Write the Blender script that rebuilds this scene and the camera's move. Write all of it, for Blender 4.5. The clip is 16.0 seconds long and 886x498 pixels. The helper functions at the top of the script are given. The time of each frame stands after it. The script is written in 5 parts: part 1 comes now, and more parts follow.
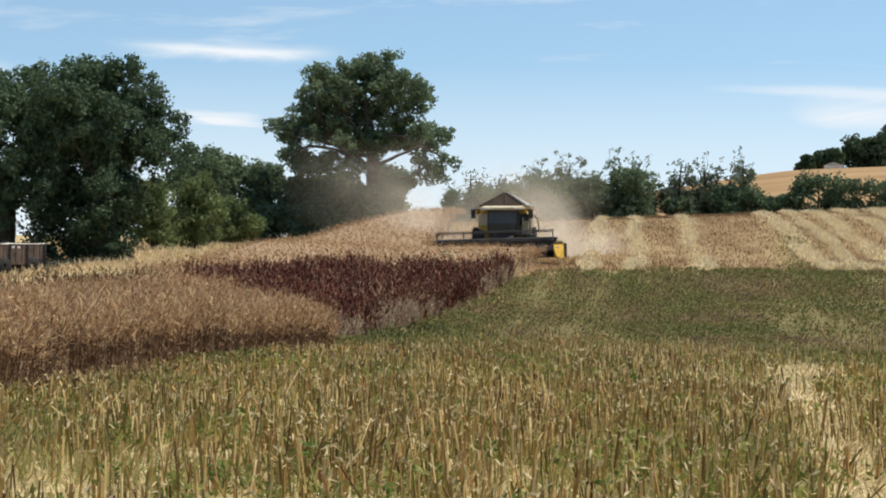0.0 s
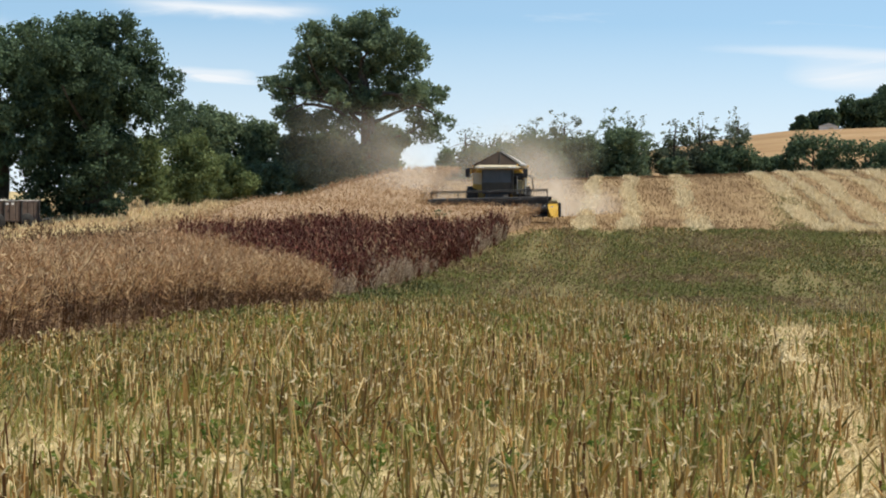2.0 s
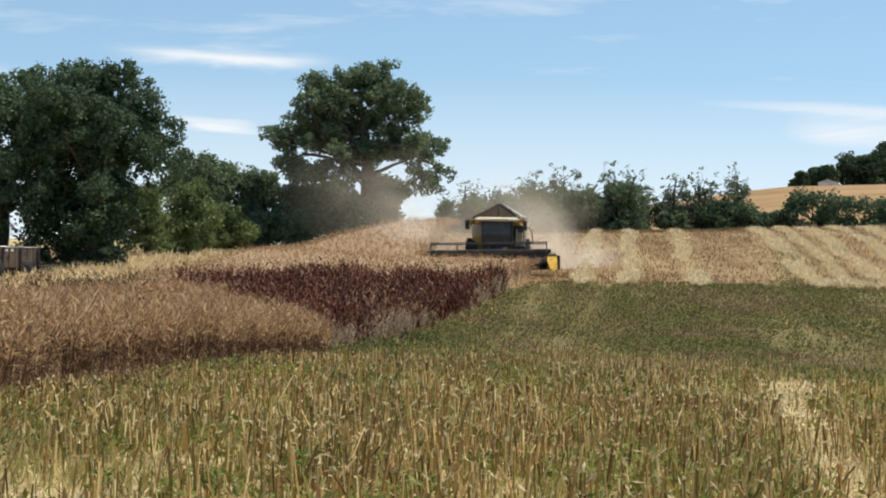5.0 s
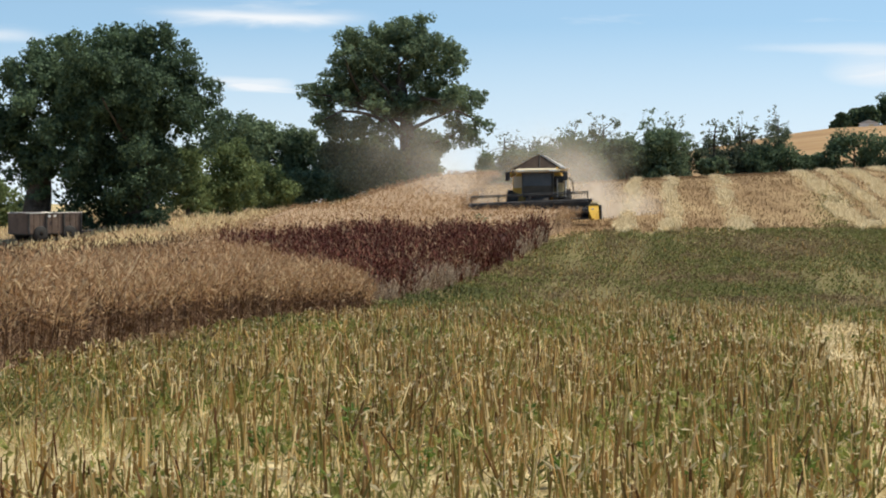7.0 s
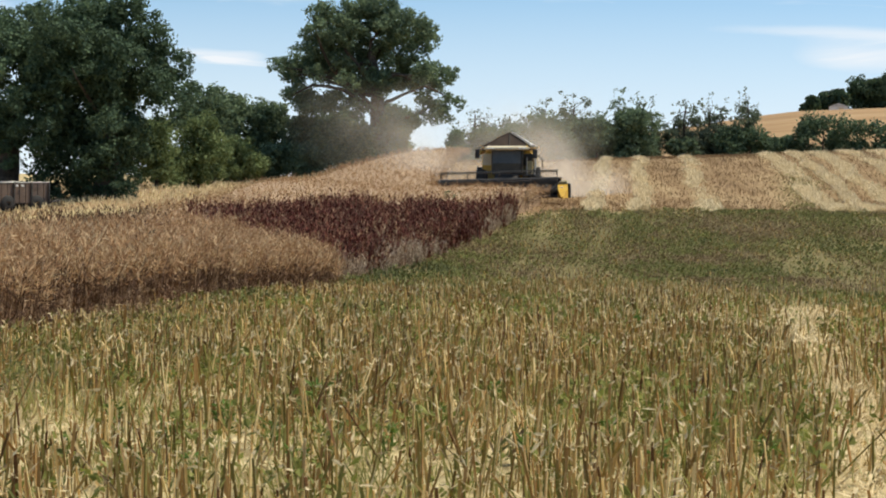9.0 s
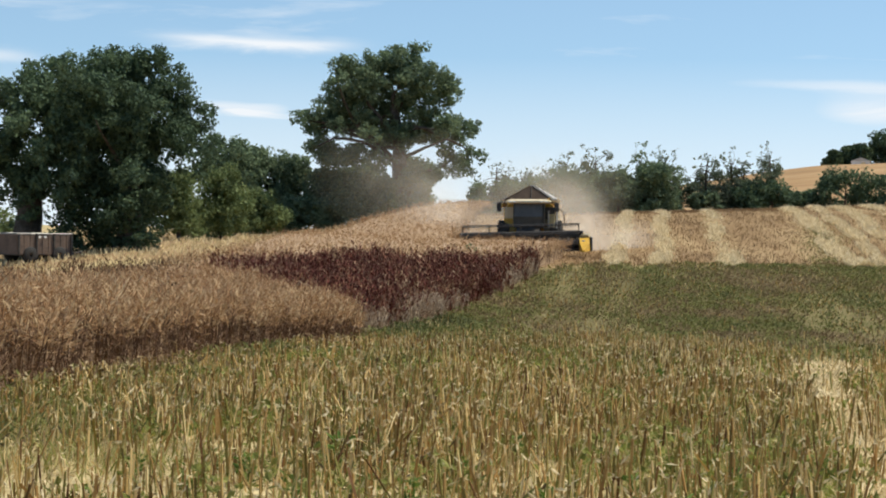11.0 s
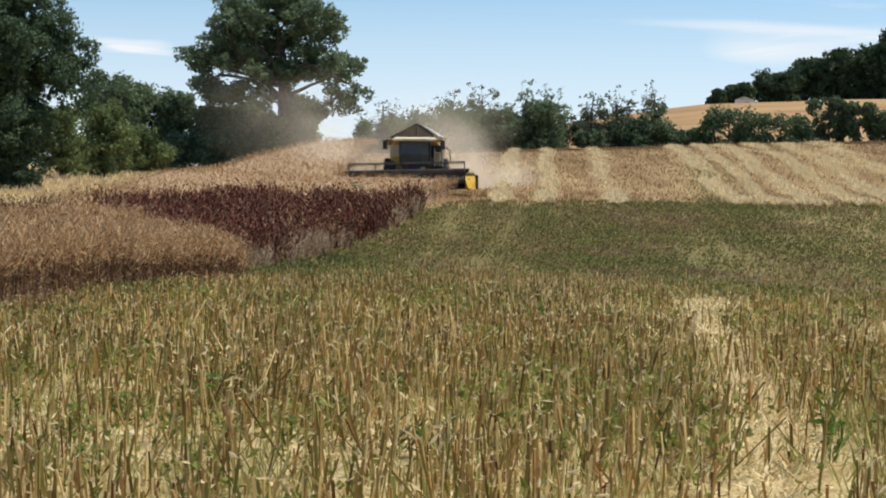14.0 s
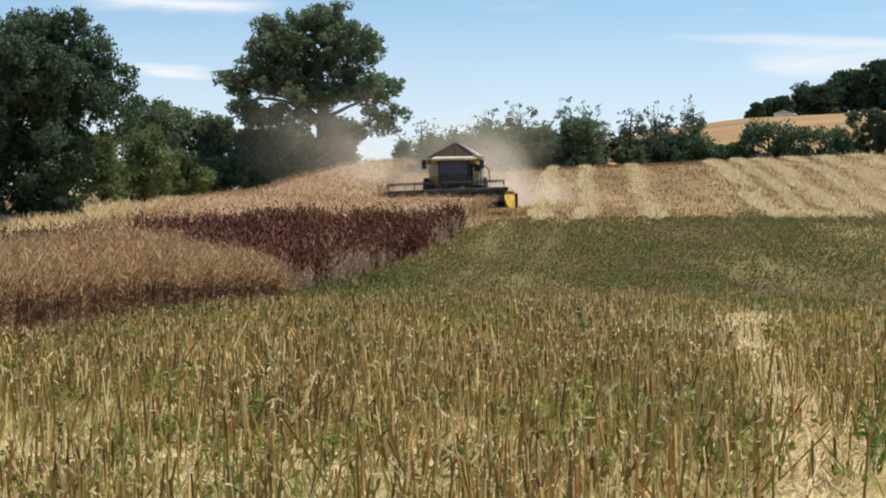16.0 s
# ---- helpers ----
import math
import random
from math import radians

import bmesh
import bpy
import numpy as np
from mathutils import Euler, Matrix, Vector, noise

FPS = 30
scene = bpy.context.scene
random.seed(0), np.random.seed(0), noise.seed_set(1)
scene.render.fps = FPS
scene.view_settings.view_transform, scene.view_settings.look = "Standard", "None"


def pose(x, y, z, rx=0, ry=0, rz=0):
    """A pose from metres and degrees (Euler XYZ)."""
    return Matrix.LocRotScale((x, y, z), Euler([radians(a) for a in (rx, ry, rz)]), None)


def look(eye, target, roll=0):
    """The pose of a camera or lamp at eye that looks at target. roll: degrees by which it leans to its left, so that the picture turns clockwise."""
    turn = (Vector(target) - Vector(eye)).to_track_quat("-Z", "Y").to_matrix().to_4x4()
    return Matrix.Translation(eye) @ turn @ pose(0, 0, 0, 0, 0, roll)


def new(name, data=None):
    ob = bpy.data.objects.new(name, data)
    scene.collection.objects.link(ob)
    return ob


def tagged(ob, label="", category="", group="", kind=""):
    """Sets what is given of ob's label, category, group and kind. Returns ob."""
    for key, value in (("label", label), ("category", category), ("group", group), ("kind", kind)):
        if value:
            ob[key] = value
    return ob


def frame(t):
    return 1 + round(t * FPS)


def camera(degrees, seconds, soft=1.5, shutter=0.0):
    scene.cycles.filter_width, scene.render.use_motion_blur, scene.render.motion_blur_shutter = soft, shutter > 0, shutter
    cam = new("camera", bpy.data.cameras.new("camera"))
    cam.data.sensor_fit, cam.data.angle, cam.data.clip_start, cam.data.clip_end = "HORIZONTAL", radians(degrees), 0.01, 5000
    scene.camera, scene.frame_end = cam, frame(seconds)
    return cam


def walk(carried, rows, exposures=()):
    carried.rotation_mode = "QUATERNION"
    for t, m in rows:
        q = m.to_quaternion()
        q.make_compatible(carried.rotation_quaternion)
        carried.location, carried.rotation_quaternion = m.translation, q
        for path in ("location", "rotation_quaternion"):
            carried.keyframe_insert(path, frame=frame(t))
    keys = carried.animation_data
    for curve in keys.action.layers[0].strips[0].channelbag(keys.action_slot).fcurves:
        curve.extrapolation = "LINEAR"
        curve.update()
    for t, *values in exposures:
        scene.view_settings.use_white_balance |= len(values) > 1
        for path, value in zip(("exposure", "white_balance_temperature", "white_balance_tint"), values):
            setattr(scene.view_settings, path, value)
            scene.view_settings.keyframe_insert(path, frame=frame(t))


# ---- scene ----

# ---------------------------------------------------------------- camera
EYE_Z = 1.70
cam = camera(25.25, 16.0, soft=2.0)
# seconds, turn to the right, tilt up, lean (degrees), sway in metres
PATH = [
    (0.0, 1.110, -1.044, 0.468, -0.004, -0.035, -0.004),
    (0.5, -1.421, -0.699, -0.232, -0.003, -0.011, 0.000),
    (1.0, -1.785, -1.296, -0.353, 0.009, -0.004, -0.003),
    (1.5, -0.000, -2.308, 0.000, 0.005, -0.007, -0.000),
    (2.0, 1.291, -2.237, 0.790, -0.001, -0.018, 0.006),
    (2.5, 1.407, -1.743, 1.790, 0.000, -0.028, 0.005),
    (3.0, 1.124, -1.350, 2.053, -0.006, -0.038, -0.001),
    (3.5, 1.190, -1.051, 1.876, -0.015, -0.031, 0.002),
    (3.7, 1.300, -1.084, 1.976, -0.019, -0.030, -0.003),
    (5.8, 0.603, -0.586, 0.509, -0.030, -0.038, -0.001),
    (6.0, -0.355, -0.885, 0.407, -0.027, -0.026, -0.003),
    (6.5, -1.405, -1.546, 0.209, -0.027, -0.002, 0.001),
    (7.0, 0.106, -2.103, -0.300, -0.022, 0.008, -0.004),
    (7.5, 1.350, -2.558, -0.379, -0.017, 0.019, 0.000),
    (8.0, 1.640, -2.252, 0.164, -0.009, 0.013, -0.000),
    (8.5, 1.493, -2.385, 0.348, -0.008, 0.015, -0.003),
    (9.0, 1.018, -2.786, 0.665, -0.009, 0.010, -0.004),
    (9.2, 0.713, -2.801, 0.741, -0.008, 0.015, -0.002),
    (11.3, 0.334, -0.964, 0.829, -0.023, 0.013, 0.001),
    (11.5, 0.449, -0.791, 0.612, -0.026, 0.011, -0.002),
    (12.0, 0.441, -0.469, 0.439, -0.021, 0.008, 0.002),
    (12.5, 0.330, -0.831, 0.923, -0.009, 0.010, 0.001),
    (13.0, 0.130, -1.512, 0.934, 0.009, 0.030, 0.007),
    (13.5, 1.220, -2.401, 1.342, 0.022, 0.026, 0.002),
    (14.0, 3.683, -3.007, 0.997, 0.041, 0.026, 0.001),
    (14.5, 4.893, -3.102, 0.559, 0.046, 0.025, 0.003),
    (15.0, 5.844, -2.774, 0.752, 0.048, 0.013, -0.004),
    (15.5, 4.599, -2.526, 0.175, 0.050, 0.008, -0.008),
    (16.0, 2.497, -2.459, -0.035, 0.054, 0.022, -0.004),
    ]
walk(cam, [(t, pose(sx, sy, EYE_Z + sz, 90 + tilt, 0, -turn) @ pose(0, 0, 0, 0, 0, lean))
           for t, turn, tilt, lean, sx, sy, sz in PATH])

# ---------------------------------------------------------------- light
SUN_AZ, SUN_EL = 80.0, 60.0          # degrees to the right of straight ahead, above the horizon
SKY_STRENGTH = 0.15
SUN_STRENGTH = 5.2
sun = new("sun", bpy.data.lights.new("sun", "SUN"))
sun.data.energy, sun.data.angle, sun.data.color = SUN_STRENGTH, radians(0.53), (1.0, 0.94, 0.81)
sun_way = Vector((math.sin(radians(SUN_AZ)) * math.cos(radians(SUN_EL)), math.cos(radians(SUN_AZ)) * math.cos(radians(SUN_EL)), math.sin(radians(SUN_EL))))
sun.matrix_world = look(sun_way * 200, (0, 0, 0))
scene.view_settings.exposure = 0.0

world = bpy.data.worlds.new("world")
scene.world = world
world.use_nodes = True


def node(tree, kind, **values):
    n = tree.nodes.new(kind)
    for key, value in values.items():
        if key in n.inputs:
            n.inputs[key].default_value = value
    return n


CLOUDS = [(-5.1, 4.60, 2.6, 0.17, 0.95), (-5.3, 2.74, 1.25, 0.17, 0.75), (-13.3, 4.05, 1.9, 0.2, 0.65), (-14.0, 3.2, 1.9, 0.22, 0.45), (13.6, 2.75, 2.6, 0.55, 0.75), (13.0, 3.45, 4.2, 0.16, 0.6), (9.0, 1.5, 6.0, 0.4, 0.3),
          (-40, 12, 14, 1.2, 0.6), (35, 16, 12, 1.0, 0.6), (70, 9, 15, 1.2, 0.5), (-80, 20, 15, 1.5, 0.5), (130, 14, 18, 1.4, 0.6), (-140, 10, 16, 1.0, 0.5)]


def build_sky():
    tr = world.node_tree
    tr.nodes.clear()
    out = tr.nodes.new("ShaderNodeOutputWorld")
    bg = node(tr, "ShaderNodeBackground", Strength=SKY_STRENGTH)
    sky = tr.nodes.new("ShaderNodeTexSky")
    sky.sky_type, sky.sun_disc = "NISHITA", False
    sky.sun_elevation, sky.sun_rotation = radians(SUN_EL), radians(SUN_AZ)
    sky.air_density, sky.dust_density, sky.ozone_density = 1.0, 0.12, 0.6
    co = tr.nodes.new("ShaderNodeTexCoord")
    # clear summer air: the blue reaches far down
    lift = tr.nodes.new("ShaderNodeVectorMath")
    lift.operation = "ADD"
    lift.inputs[1].default_value = (0, 0, 0.12)
    tr.links.new(co.outputs["Generated"], lift.inputs[0])
    tr.links.new(lift.outputs["Vector"], sky.inputs["Vector"])
    def maths(kind, p, q=None):
        n = tr.nodes.new("ShaderNodeMath")
        n.operation = kind
        for i, v in enumerate((p, q)):
            if v is None:
                continue
            if isinstance(v, (int, float)):
                n.inputs[i].default_value = v
            else:
                tr.links.new(v, n.inputs[i])
        return n.outputs[0]

    sep = tr.nodes.new("ShaderNodeSeparateXYZ")
    tr.links.new(co.outputs["Generated"], sep.inputs["Vector"])
    stretch = node(tr, "ShaderNodeMapping")
    stretch.inputs["Scale"].default_value = (6.0, 6.0, 45.0)
    tr.links.new(co.outputs["Generated"], stretch.inputs["Vector"])
    n1 = node(tr, "ShaderNodeTexNoise", Scale=1.6, Detail=7.0, Roughness=0.6, Distortion=0.5)
    tr.links.new(stretch.outputs["Vector"], n1.inputs["Vector"])
    az = maths("ARCTAN2", sep.outputs["X"], sep.outputs["Y"])
    el = maths("ADD", sep.outputs["Z"], maths("MULTIPLY", maths("SUBTRACT", n1.outputs["Fac"], 0.5), 0.010))
    cloud = maths("MULTIPLY", maths("MAXIMUM", maths("SUBTRACT", n1.outputs["Fac"], 0.56), 0.0), 2.2)
    # banks of thin high cloud: bearing, height, half length, half depth (degrees), density
    for a0, e0, wa, we, k in CLOUDS:
        u = maths("DIVIDE", maths("SUBTRACT", az, radians(a0)), radians(wa))
        v = maths("DIVIDE", maths("SUBTRACT", maths("ADD", el, maths("MULTIPLY", u, 0.0014)), radians(e0)), radians(we))
        r2 = maths("ADD", maths("POWER", maths("ABSOLUTE", u), 4.0), maths("MULTIPLY", v, v))
        g = maths("MULTIPLY", maths("POWER", 2.718, maths("MULTIPLY", r2, -1.0)), k)
        cloud = maths("ADD", cloud, maths("MULTIPLY", g, maths("ADD", maths("MULTIPLY", n1.outputs["Fac"], 1.2), 0.4)))
    low = node(tr, "ShaderNodeMapRange")
    for key, value in (("From Min", 0.0), ("From Max", 0.075), ("To Min", 0.72), ("To Max", 0.0)):
        low.inputs[key].default_value = value
    tr.links.new(sep.outputs["Z"], low.inputs["Value"])
    both = tr.nodes.new("ShaderNodeMath")
    both.operation = "MAXIMUM"
    both.use_clamp = True
    tr.links.new(cloud, both.inputs[0])
    tr.links.new(low.outputs["Result"], both.inputs[1])
    mix = tr.nodes.new("ShaderNodeMix")
    mix.data_type = "RGBA"
    tr.links.new(both.outputs[0], mix.inputs[0])
    air = tr.nodes.new("ShaderNodeVectorMath")
    air.operation = "MULTIPLY"
    air.inputs[1].default_value = (0.94, 1.01, 0.98)
    tr.links.new(sky.outputs["Color"], air.inputs[0])
    tr.links.new(air.outputs["Vector"], mix.inputs[6])
    mix.inputs[7].default_value = (5.9, 6.2, 6.5, 1)
    tr.links.new(mix.outputs[2], bg.inputs["Color"])
    tr.links.new(bg.outputs["Background"], out.inputs["Surface"])


build_sky()

# ---------------------------------------------------------------- materials


def material(name, colours, scale=4.0, rough=0.85, bump=0.0, island=0.0, metal=0.0, through_light=0.0, thin=0.0, detail=6.0, fine=0.35, spec=0.3, stretch=1.0, heading=0.0, gain=1.0):
    """A surface whose colour runs over the given list: by noise at two scales and, by island, from piece to piece."""
    m = bpy.data.materials.new(name)
    m.use_nodes = True
    tr = m.node_tree
    tr.nodes.clear()
    out = tr.nodes.new("ShaderNodeOutputMaterial")
    bs = node(tr, "ShaderNodeBsdfPrincipled", Roughness=rough, Metallic=metal)
    bs.inputs["Specular IOR Level"].default_value = spec
    co = tr.nodes.new("ShaderNodeTexCoord")
    n1 = node(tr, "ShaderNodeTexNoise", Scale=scale, Detail=detail, Roughness=0.6)
    n2 = node(tr, "ShaderNodeTexNoise", Scale=scale * 9.0, Detail=4.0, Roughness=0.6)
    # patches drawn out along the rows of the field
    rows = tr.nodes.new("ShaderNodeMapping")
    rows.vector_type = "TEXTURE"
    rows.inputs["Rotation"].default_value = (0, 0, -radians(heading))
    rows.inputs["Scale"].default_value = (1, stretch, 1)
    tr.links.new(co.outputs["Object"], rows.inputs["Vector"])
    tr.links.new(rows.outputs["Vector"], n1.inputs["Vector"])
    tr.links.new(co.outputs["Object"], n2.inputs["Vector"])
    blend = tr.nodes.new("ShaderNodeMix")
    blend.inputs[0].default_value = fine
    tr.links.new(n1.outputs["Fac"], blend.inputs[2])
    tr.links.new(n2.outputs["Fac"], blend.inputs[3])
    value = blend.outputs[0]
    if island:
        geo = tr.nodes.new("ShaderNodeNewGeometry")
        b2 = tr.nodes.new("ShaderNodeMix")
        b2.inputs[0].default_value = island
        tr.links.new(value, b2.inputs[2])
        tr.links.new(geo.outputs["Random Per Island"], b2.inputs[3])
        value = b2.outputs[0]
    ramp = tr.nodes.new("ShaderNodeValToRGB")
    el = ramp.color_ramp.elements
    lo, hi = (0.36, 0.64) if not island else (0.36 - 0.3 * island, 0.64 + 0.3 * island)
    lo, hi = 0.5 + (lo - 0.5) * gain, 0.5 + (hi - 0.5) * gain
    while len(el) < len(colours):
        el.new(0.5)
    for i, c in enumerate(colours):
        el[i].position = lo + (hi - lo) * i / max(1, len(colours) - 1)
        el[i].color = (*c, 1)
    tr.links.new(value, ramp.inputs["Fac"])
    tr.links.new(ramp.outputs["Color"], bs.inputs["Base Color"])
    if bump:
        bp = node(tr, "ShaderNodeBump", Strength=bump, Distance=0.03)
        tr.links.new(n2.outputs["Fac"], bp.inputs["Height"])
        tr.links.new(bp.outputs["Normal"], bs.inputs["Normal"])
    last = bs.outputs[0]
    if through_light:
        tl = tr.nodes.new("ShaderNodeBsdfTranslucent")
        tr.links.new(ramp.outputs["Color"], tl.inputs["Color"])
        mx = node(tr, "ShaderNodeMixShader", Fac=through_light)
        tr.links.new(bs.outputs[0], mx.inputs[1])
        tr.links.new(tl.outputs[0], mx.inputs[2])
        last = mx.outputs[0]
    if thin:
        clear = tr.nodes.new("ShaderNodeBsdfTransparent")
        mx = node(tr, "ShaderNodeMixShader", Fac=thin)
        tr.links.new(last, mx.inputs[1])
        tr.links.new(clear.outputs[0], mx.inputs[2])
        last = mx.outputs[0]
    tr.links.new(last, out.inputs["Surface"])
    return m


STALK = material("stubble_stalk", [(0.18, 0.082, 0.03), (0.27, 0.24, 0.062), (0.54, 0.31, 0.106), (0.27, 0.175, 0.056), (0.68, 0.47, 0.175), (0.88, 0.72, 0.37), (0.42, 0.235, 0.082), (0.27, 0.25, 0.062)], 0.38, island=0.48, through_light=0.3, stretch=2.5, gain=0.78)
# pale pith, brightened to paint the sun's highlights on stalk ends
PITH = material("cut_stalk_top", [(0.66, 0.52, 0.28), (0.84, 0.70, 0.44)], 3.0, through_light=0.35)
STRAW = material("dry_straw", [(0.42, 0.30, 0.13), (0.60, 0.46, 0.23), (0.78, 0.64, 0.37)], 0.8, island=0.6, through_light=0.2)
SWATH = material("fresh_straw", [(0.50, 0.375, 0.185), (0.66, 0.52, 0.275), (0.80, 0.66, 0.40)], 0.8, island=0.55)
FRESH_STRAW = material("bright_swath_straw", [(0.60, 0.47, 0.26), (0.74, 0.60, 0.355), (0.86, 0.74, 0.49)], 0.8, island=0.55, through_light=0.15)
FAR_STRAW = material("weathered_stubble", [(0.15, 0.088, 0.042), (0.235, 0.143, 0.068), (0.325, 0.21, 0.104), (0.46, 0.33, 0.178)], 0.42, island=0.2, stretch=14.0, heading=6.5)
GRASS = material("dry_grass", [(0.16, 0.17, 0.04), (0.28, 0.28, 0.07), (0.42, 0.38, 0.13), (0.58, 0.49, 0.22)], 0.6, island=0.6, through_light=0.3)
GROWTH = material("low_growth", [(0.075, 0.08, 0.027), (0.115, 0.122, 0.034), (0.185, 0.19, 0.05), (0.135, 0.095, 0.044), (0.19, 0.13, 0.064), (0.27, 0.195, 0.10)], 0.26, island=0.14, through_light=0.25, stretch=3.0, fine=0.10, detail=4.0, gain=0.72)
WEED = material("weed_leaf", [(0.12, 0.13, 0.028), (0.21, 0.225, 0.05), (0.36, 0.36, 0.11)], 0.5, island=0.5, through_light=0.45)
CROP = material("ripe_crop", [(0.23, 0.118, 0.055), (0.38, 0.223, 0.110), (0.50, 0.322, 0.170), (0.68, 0.515, 0.30)], 0.3, island=0.6, through_light=0.3, stretch=3.0)
# brown of the stems, darkened further for the shade low in the crop
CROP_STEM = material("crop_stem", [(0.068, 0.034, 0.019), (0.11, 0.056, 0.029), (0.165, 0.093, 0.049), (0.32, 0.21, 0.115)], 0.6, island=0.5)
CROP_BED = material("crop_understorey", [(0.24, 0.155, 0.085), (0.325, 0.215, 0.122), (0.41, 0.285, 0.168)], 1.5, bump=0.8)
DOCK_BED = material("dock_understorey", [(0.05, 0.02, 0.014), (0.09, 0.035, 0.024), (0.14, 0.07, 0.045)], 1.5, bump=0.8)
TUFT = material("greyed_tuft", [(0.22, 0.15, 0.095), (0.40, 0.29, 0.19), (0.60, 0.47, 0.33)], 0.6, island=0.6, through_light=0.3)
DOCK = material("dock_seed", [(0.06, 0.016, 0.010), (0.13, 0.030, 0.018), (0.20, 0.065, 0.036), (0.34, 0.21, 0.12)], 0.5, island=0.75)
BARK = material("bark", [(0.045, 0.035, 0.027), (0.09, 0.072, 0.055), (0.14, 0.115, 0.09)], 3.0, bump=1.0)
LEAF_OAK = material("oak_leaf", [(0.085, 0.125, 0.078), (0.15, 0.205, 0.112), (0.235, 0.295, 0.155)], 0.35, island=0.5, through_light=0.38)
LEAF_DARK = material("dark_leaf", [(0.054, 0.088, 0.054), (0.098, 0.147, 0.077), (0.155, 0.215, 0.106)], 0.3, island=0.5, through_light=0.34)
LEAF_DEEP = material("deep_green_leaf", [(0.036, 0.062, 0.037), (0.066, 0.103, 0.053), (0.11, 0.158, 0.076)], 0.3, island=0.5, through_light=0.28)
LEAF_LIGHT = material("light_leaf", [(0.10, 0.135, 0.052), (0.165, 0.21, 0.078), (0.24, 0.28, 0.115)], 0.4, island=0.5, through_light=0.38)
# olive leaf, paled and greyed: the haze before the hedge is in the colour
LEAF_HAZY = material("hazy_olive_leaf", [(0.085, 0.11, 0.074), (0.145, 0.175, 0.108), (0.22, 0.25, 0.155)], 0.4, island=0.5, through_light=0.38)
YELLOW = material("yellow_paint", [(0.50, 0.28, 0.03), (0.62, 0.36, 0.04), (0.66, 0.41, 0.07)], 1.2, rough=0.42, spec=0.5)
CREAM = material("dusty_cream_paint", [(0.52, 0.42, 0.26), (0.66, 0.55, 0.36), (0.72, 0.62, 0.43)], 1.5, rough=0.5)
# dusty yellow dulled to olive: the shade of less lit parts is in the colour
OLIVE_SHADE = material("dusty_shaded_panel", [(0.20, 0.16, 0.08), (0.30, 0.24, 0.12), (0.38, 0.30, 0.15)], 1.5, rough=0.6)
DARK_METAL = material("dark_metal", [(0.02, 0.02, 0.02), (0.045, 0.04, 0.036), (0.09, 0.08, 0.065)], 2.0, rough=0.55)
GREY_METAL = material("worn_steel", [(0.22, 0.21, 0.19), (0.34, 0.32, 0.29)], 3.0, rough=0.4, metal=0.8)
CANVAS = material("dark_canvas", [(0.045, 0.03, 0.021), (0.07, 0.047, 0.032), (0.10, 0.068, 0.046)], 2.0, rough=0.8)
PALE_PANEL = material("pale_sheet_metal", [(0.42, 0.40, 0.36), (0.55, 0.53, 0.48)], 2.0, rough=0.45)
RUBBER = material("tyre_rubber", [(0.02, 0.019, 0.018), (0.05, 0.045, 0.038)], 3.0, rough=0.8)
WINDSCREEN = material("dusty_cab_glass", [(0.05, 0.048, 0.04), (0.11, 0.10, 0.082)], 1.2, rough=0.3, spec=0.5)
LAMP_GLASS = material("lamp_glass", [(0.7, 0.68, 0.62), (0.8, 0.78, 0.74)], 2.0, rough=0.15)
TRAILER_WOOD = material("trailer_boards", [(0.085, 0.058, 0.042), (0.13, 0.09, 0.066), (0.18, 0.125, 0.09)], 1.5, rough=0.7)
WHITE_PAINT = material("white_paint", [(0.7, 0.7, 0.68), (0.8, 0.8, 0.78)], 2.0, rough=0.5)


def dust_material():
    """Thin airborne dust: how much it hides is stored per point and broken up by noise."""
    m = bpy.data.materials.new("airborne_dust")
    m.use_nodes = True
    tr = m.node_tree
    tr.nodes.clear()
    out = tr.nodes.new("ShaderNodeOutputMaterial")
    co = tr.nodes.new("ShaderNodeTexCoord")
    thick = tr.nodes.new("ShaderNodeVertexColor")
    thick.layer_name = "thickness"
    sep = tr.nodes.new("ShaderNodeSeparateColor")
    tr.links.new(thick.outputs["Color"], sep.inputs["Color"])
    n1 = node(tr, "ShaderNodeTexNoise", Scale=0.55, Detail=5.0, Roughness=0.5, Distortion=0.15)
    tr.links.new(co.outputs["Object"], n1.inputs["Vector"])
    broken = tr.nodes.new("ShaderNodeMapRange")
    for key, value in (("From Min", 0.30), ("From Max", 0.70), ("To Min", 0.55), ("To Max", 1.35)):
        broken.inputs[key].default_value = value
    tr.links.new(n1.outputs["Fac"], broken.inputs["Value"])
    hide = tr.nodes.new("ShaderNodeMath")
    hide.operation, hide.use_clamp = "MULTIPLY", True
    tr.links.new(sep.outputs["Red"], hide.inputs[0])
    tr.links.new(broken.outputs["Result"], hide.inputs[1])
    grain = node(tr, "ShaderNodeBsdfDiffuse", Color=(0.80, 0.68, 0.54, 1))
    clear = tr.nodes.new("ShaderNodeBsdfTransparent")
    mx = tr.nodes.new("ShaderNodeMixShader")
    tr.links.new(hide.outputs[0], mx.inputs[0])
    tr.links.new(clear.outputs[0], mx.inputs[1])
    tr.links.new(grain.outputs[0], mx.inputs[2])
    tr.links.new(mx.outputs[0], out.inputs["Surface"])
    return m


DUST = dust_material()

# ---------------------------------------------------------------- helpers for building


def soft_step(v, a, b):
    t = np.clip((np.asarray(v, float) - a) / (b - a), 0, 1)
    return t * t * (3 - 2 * t)


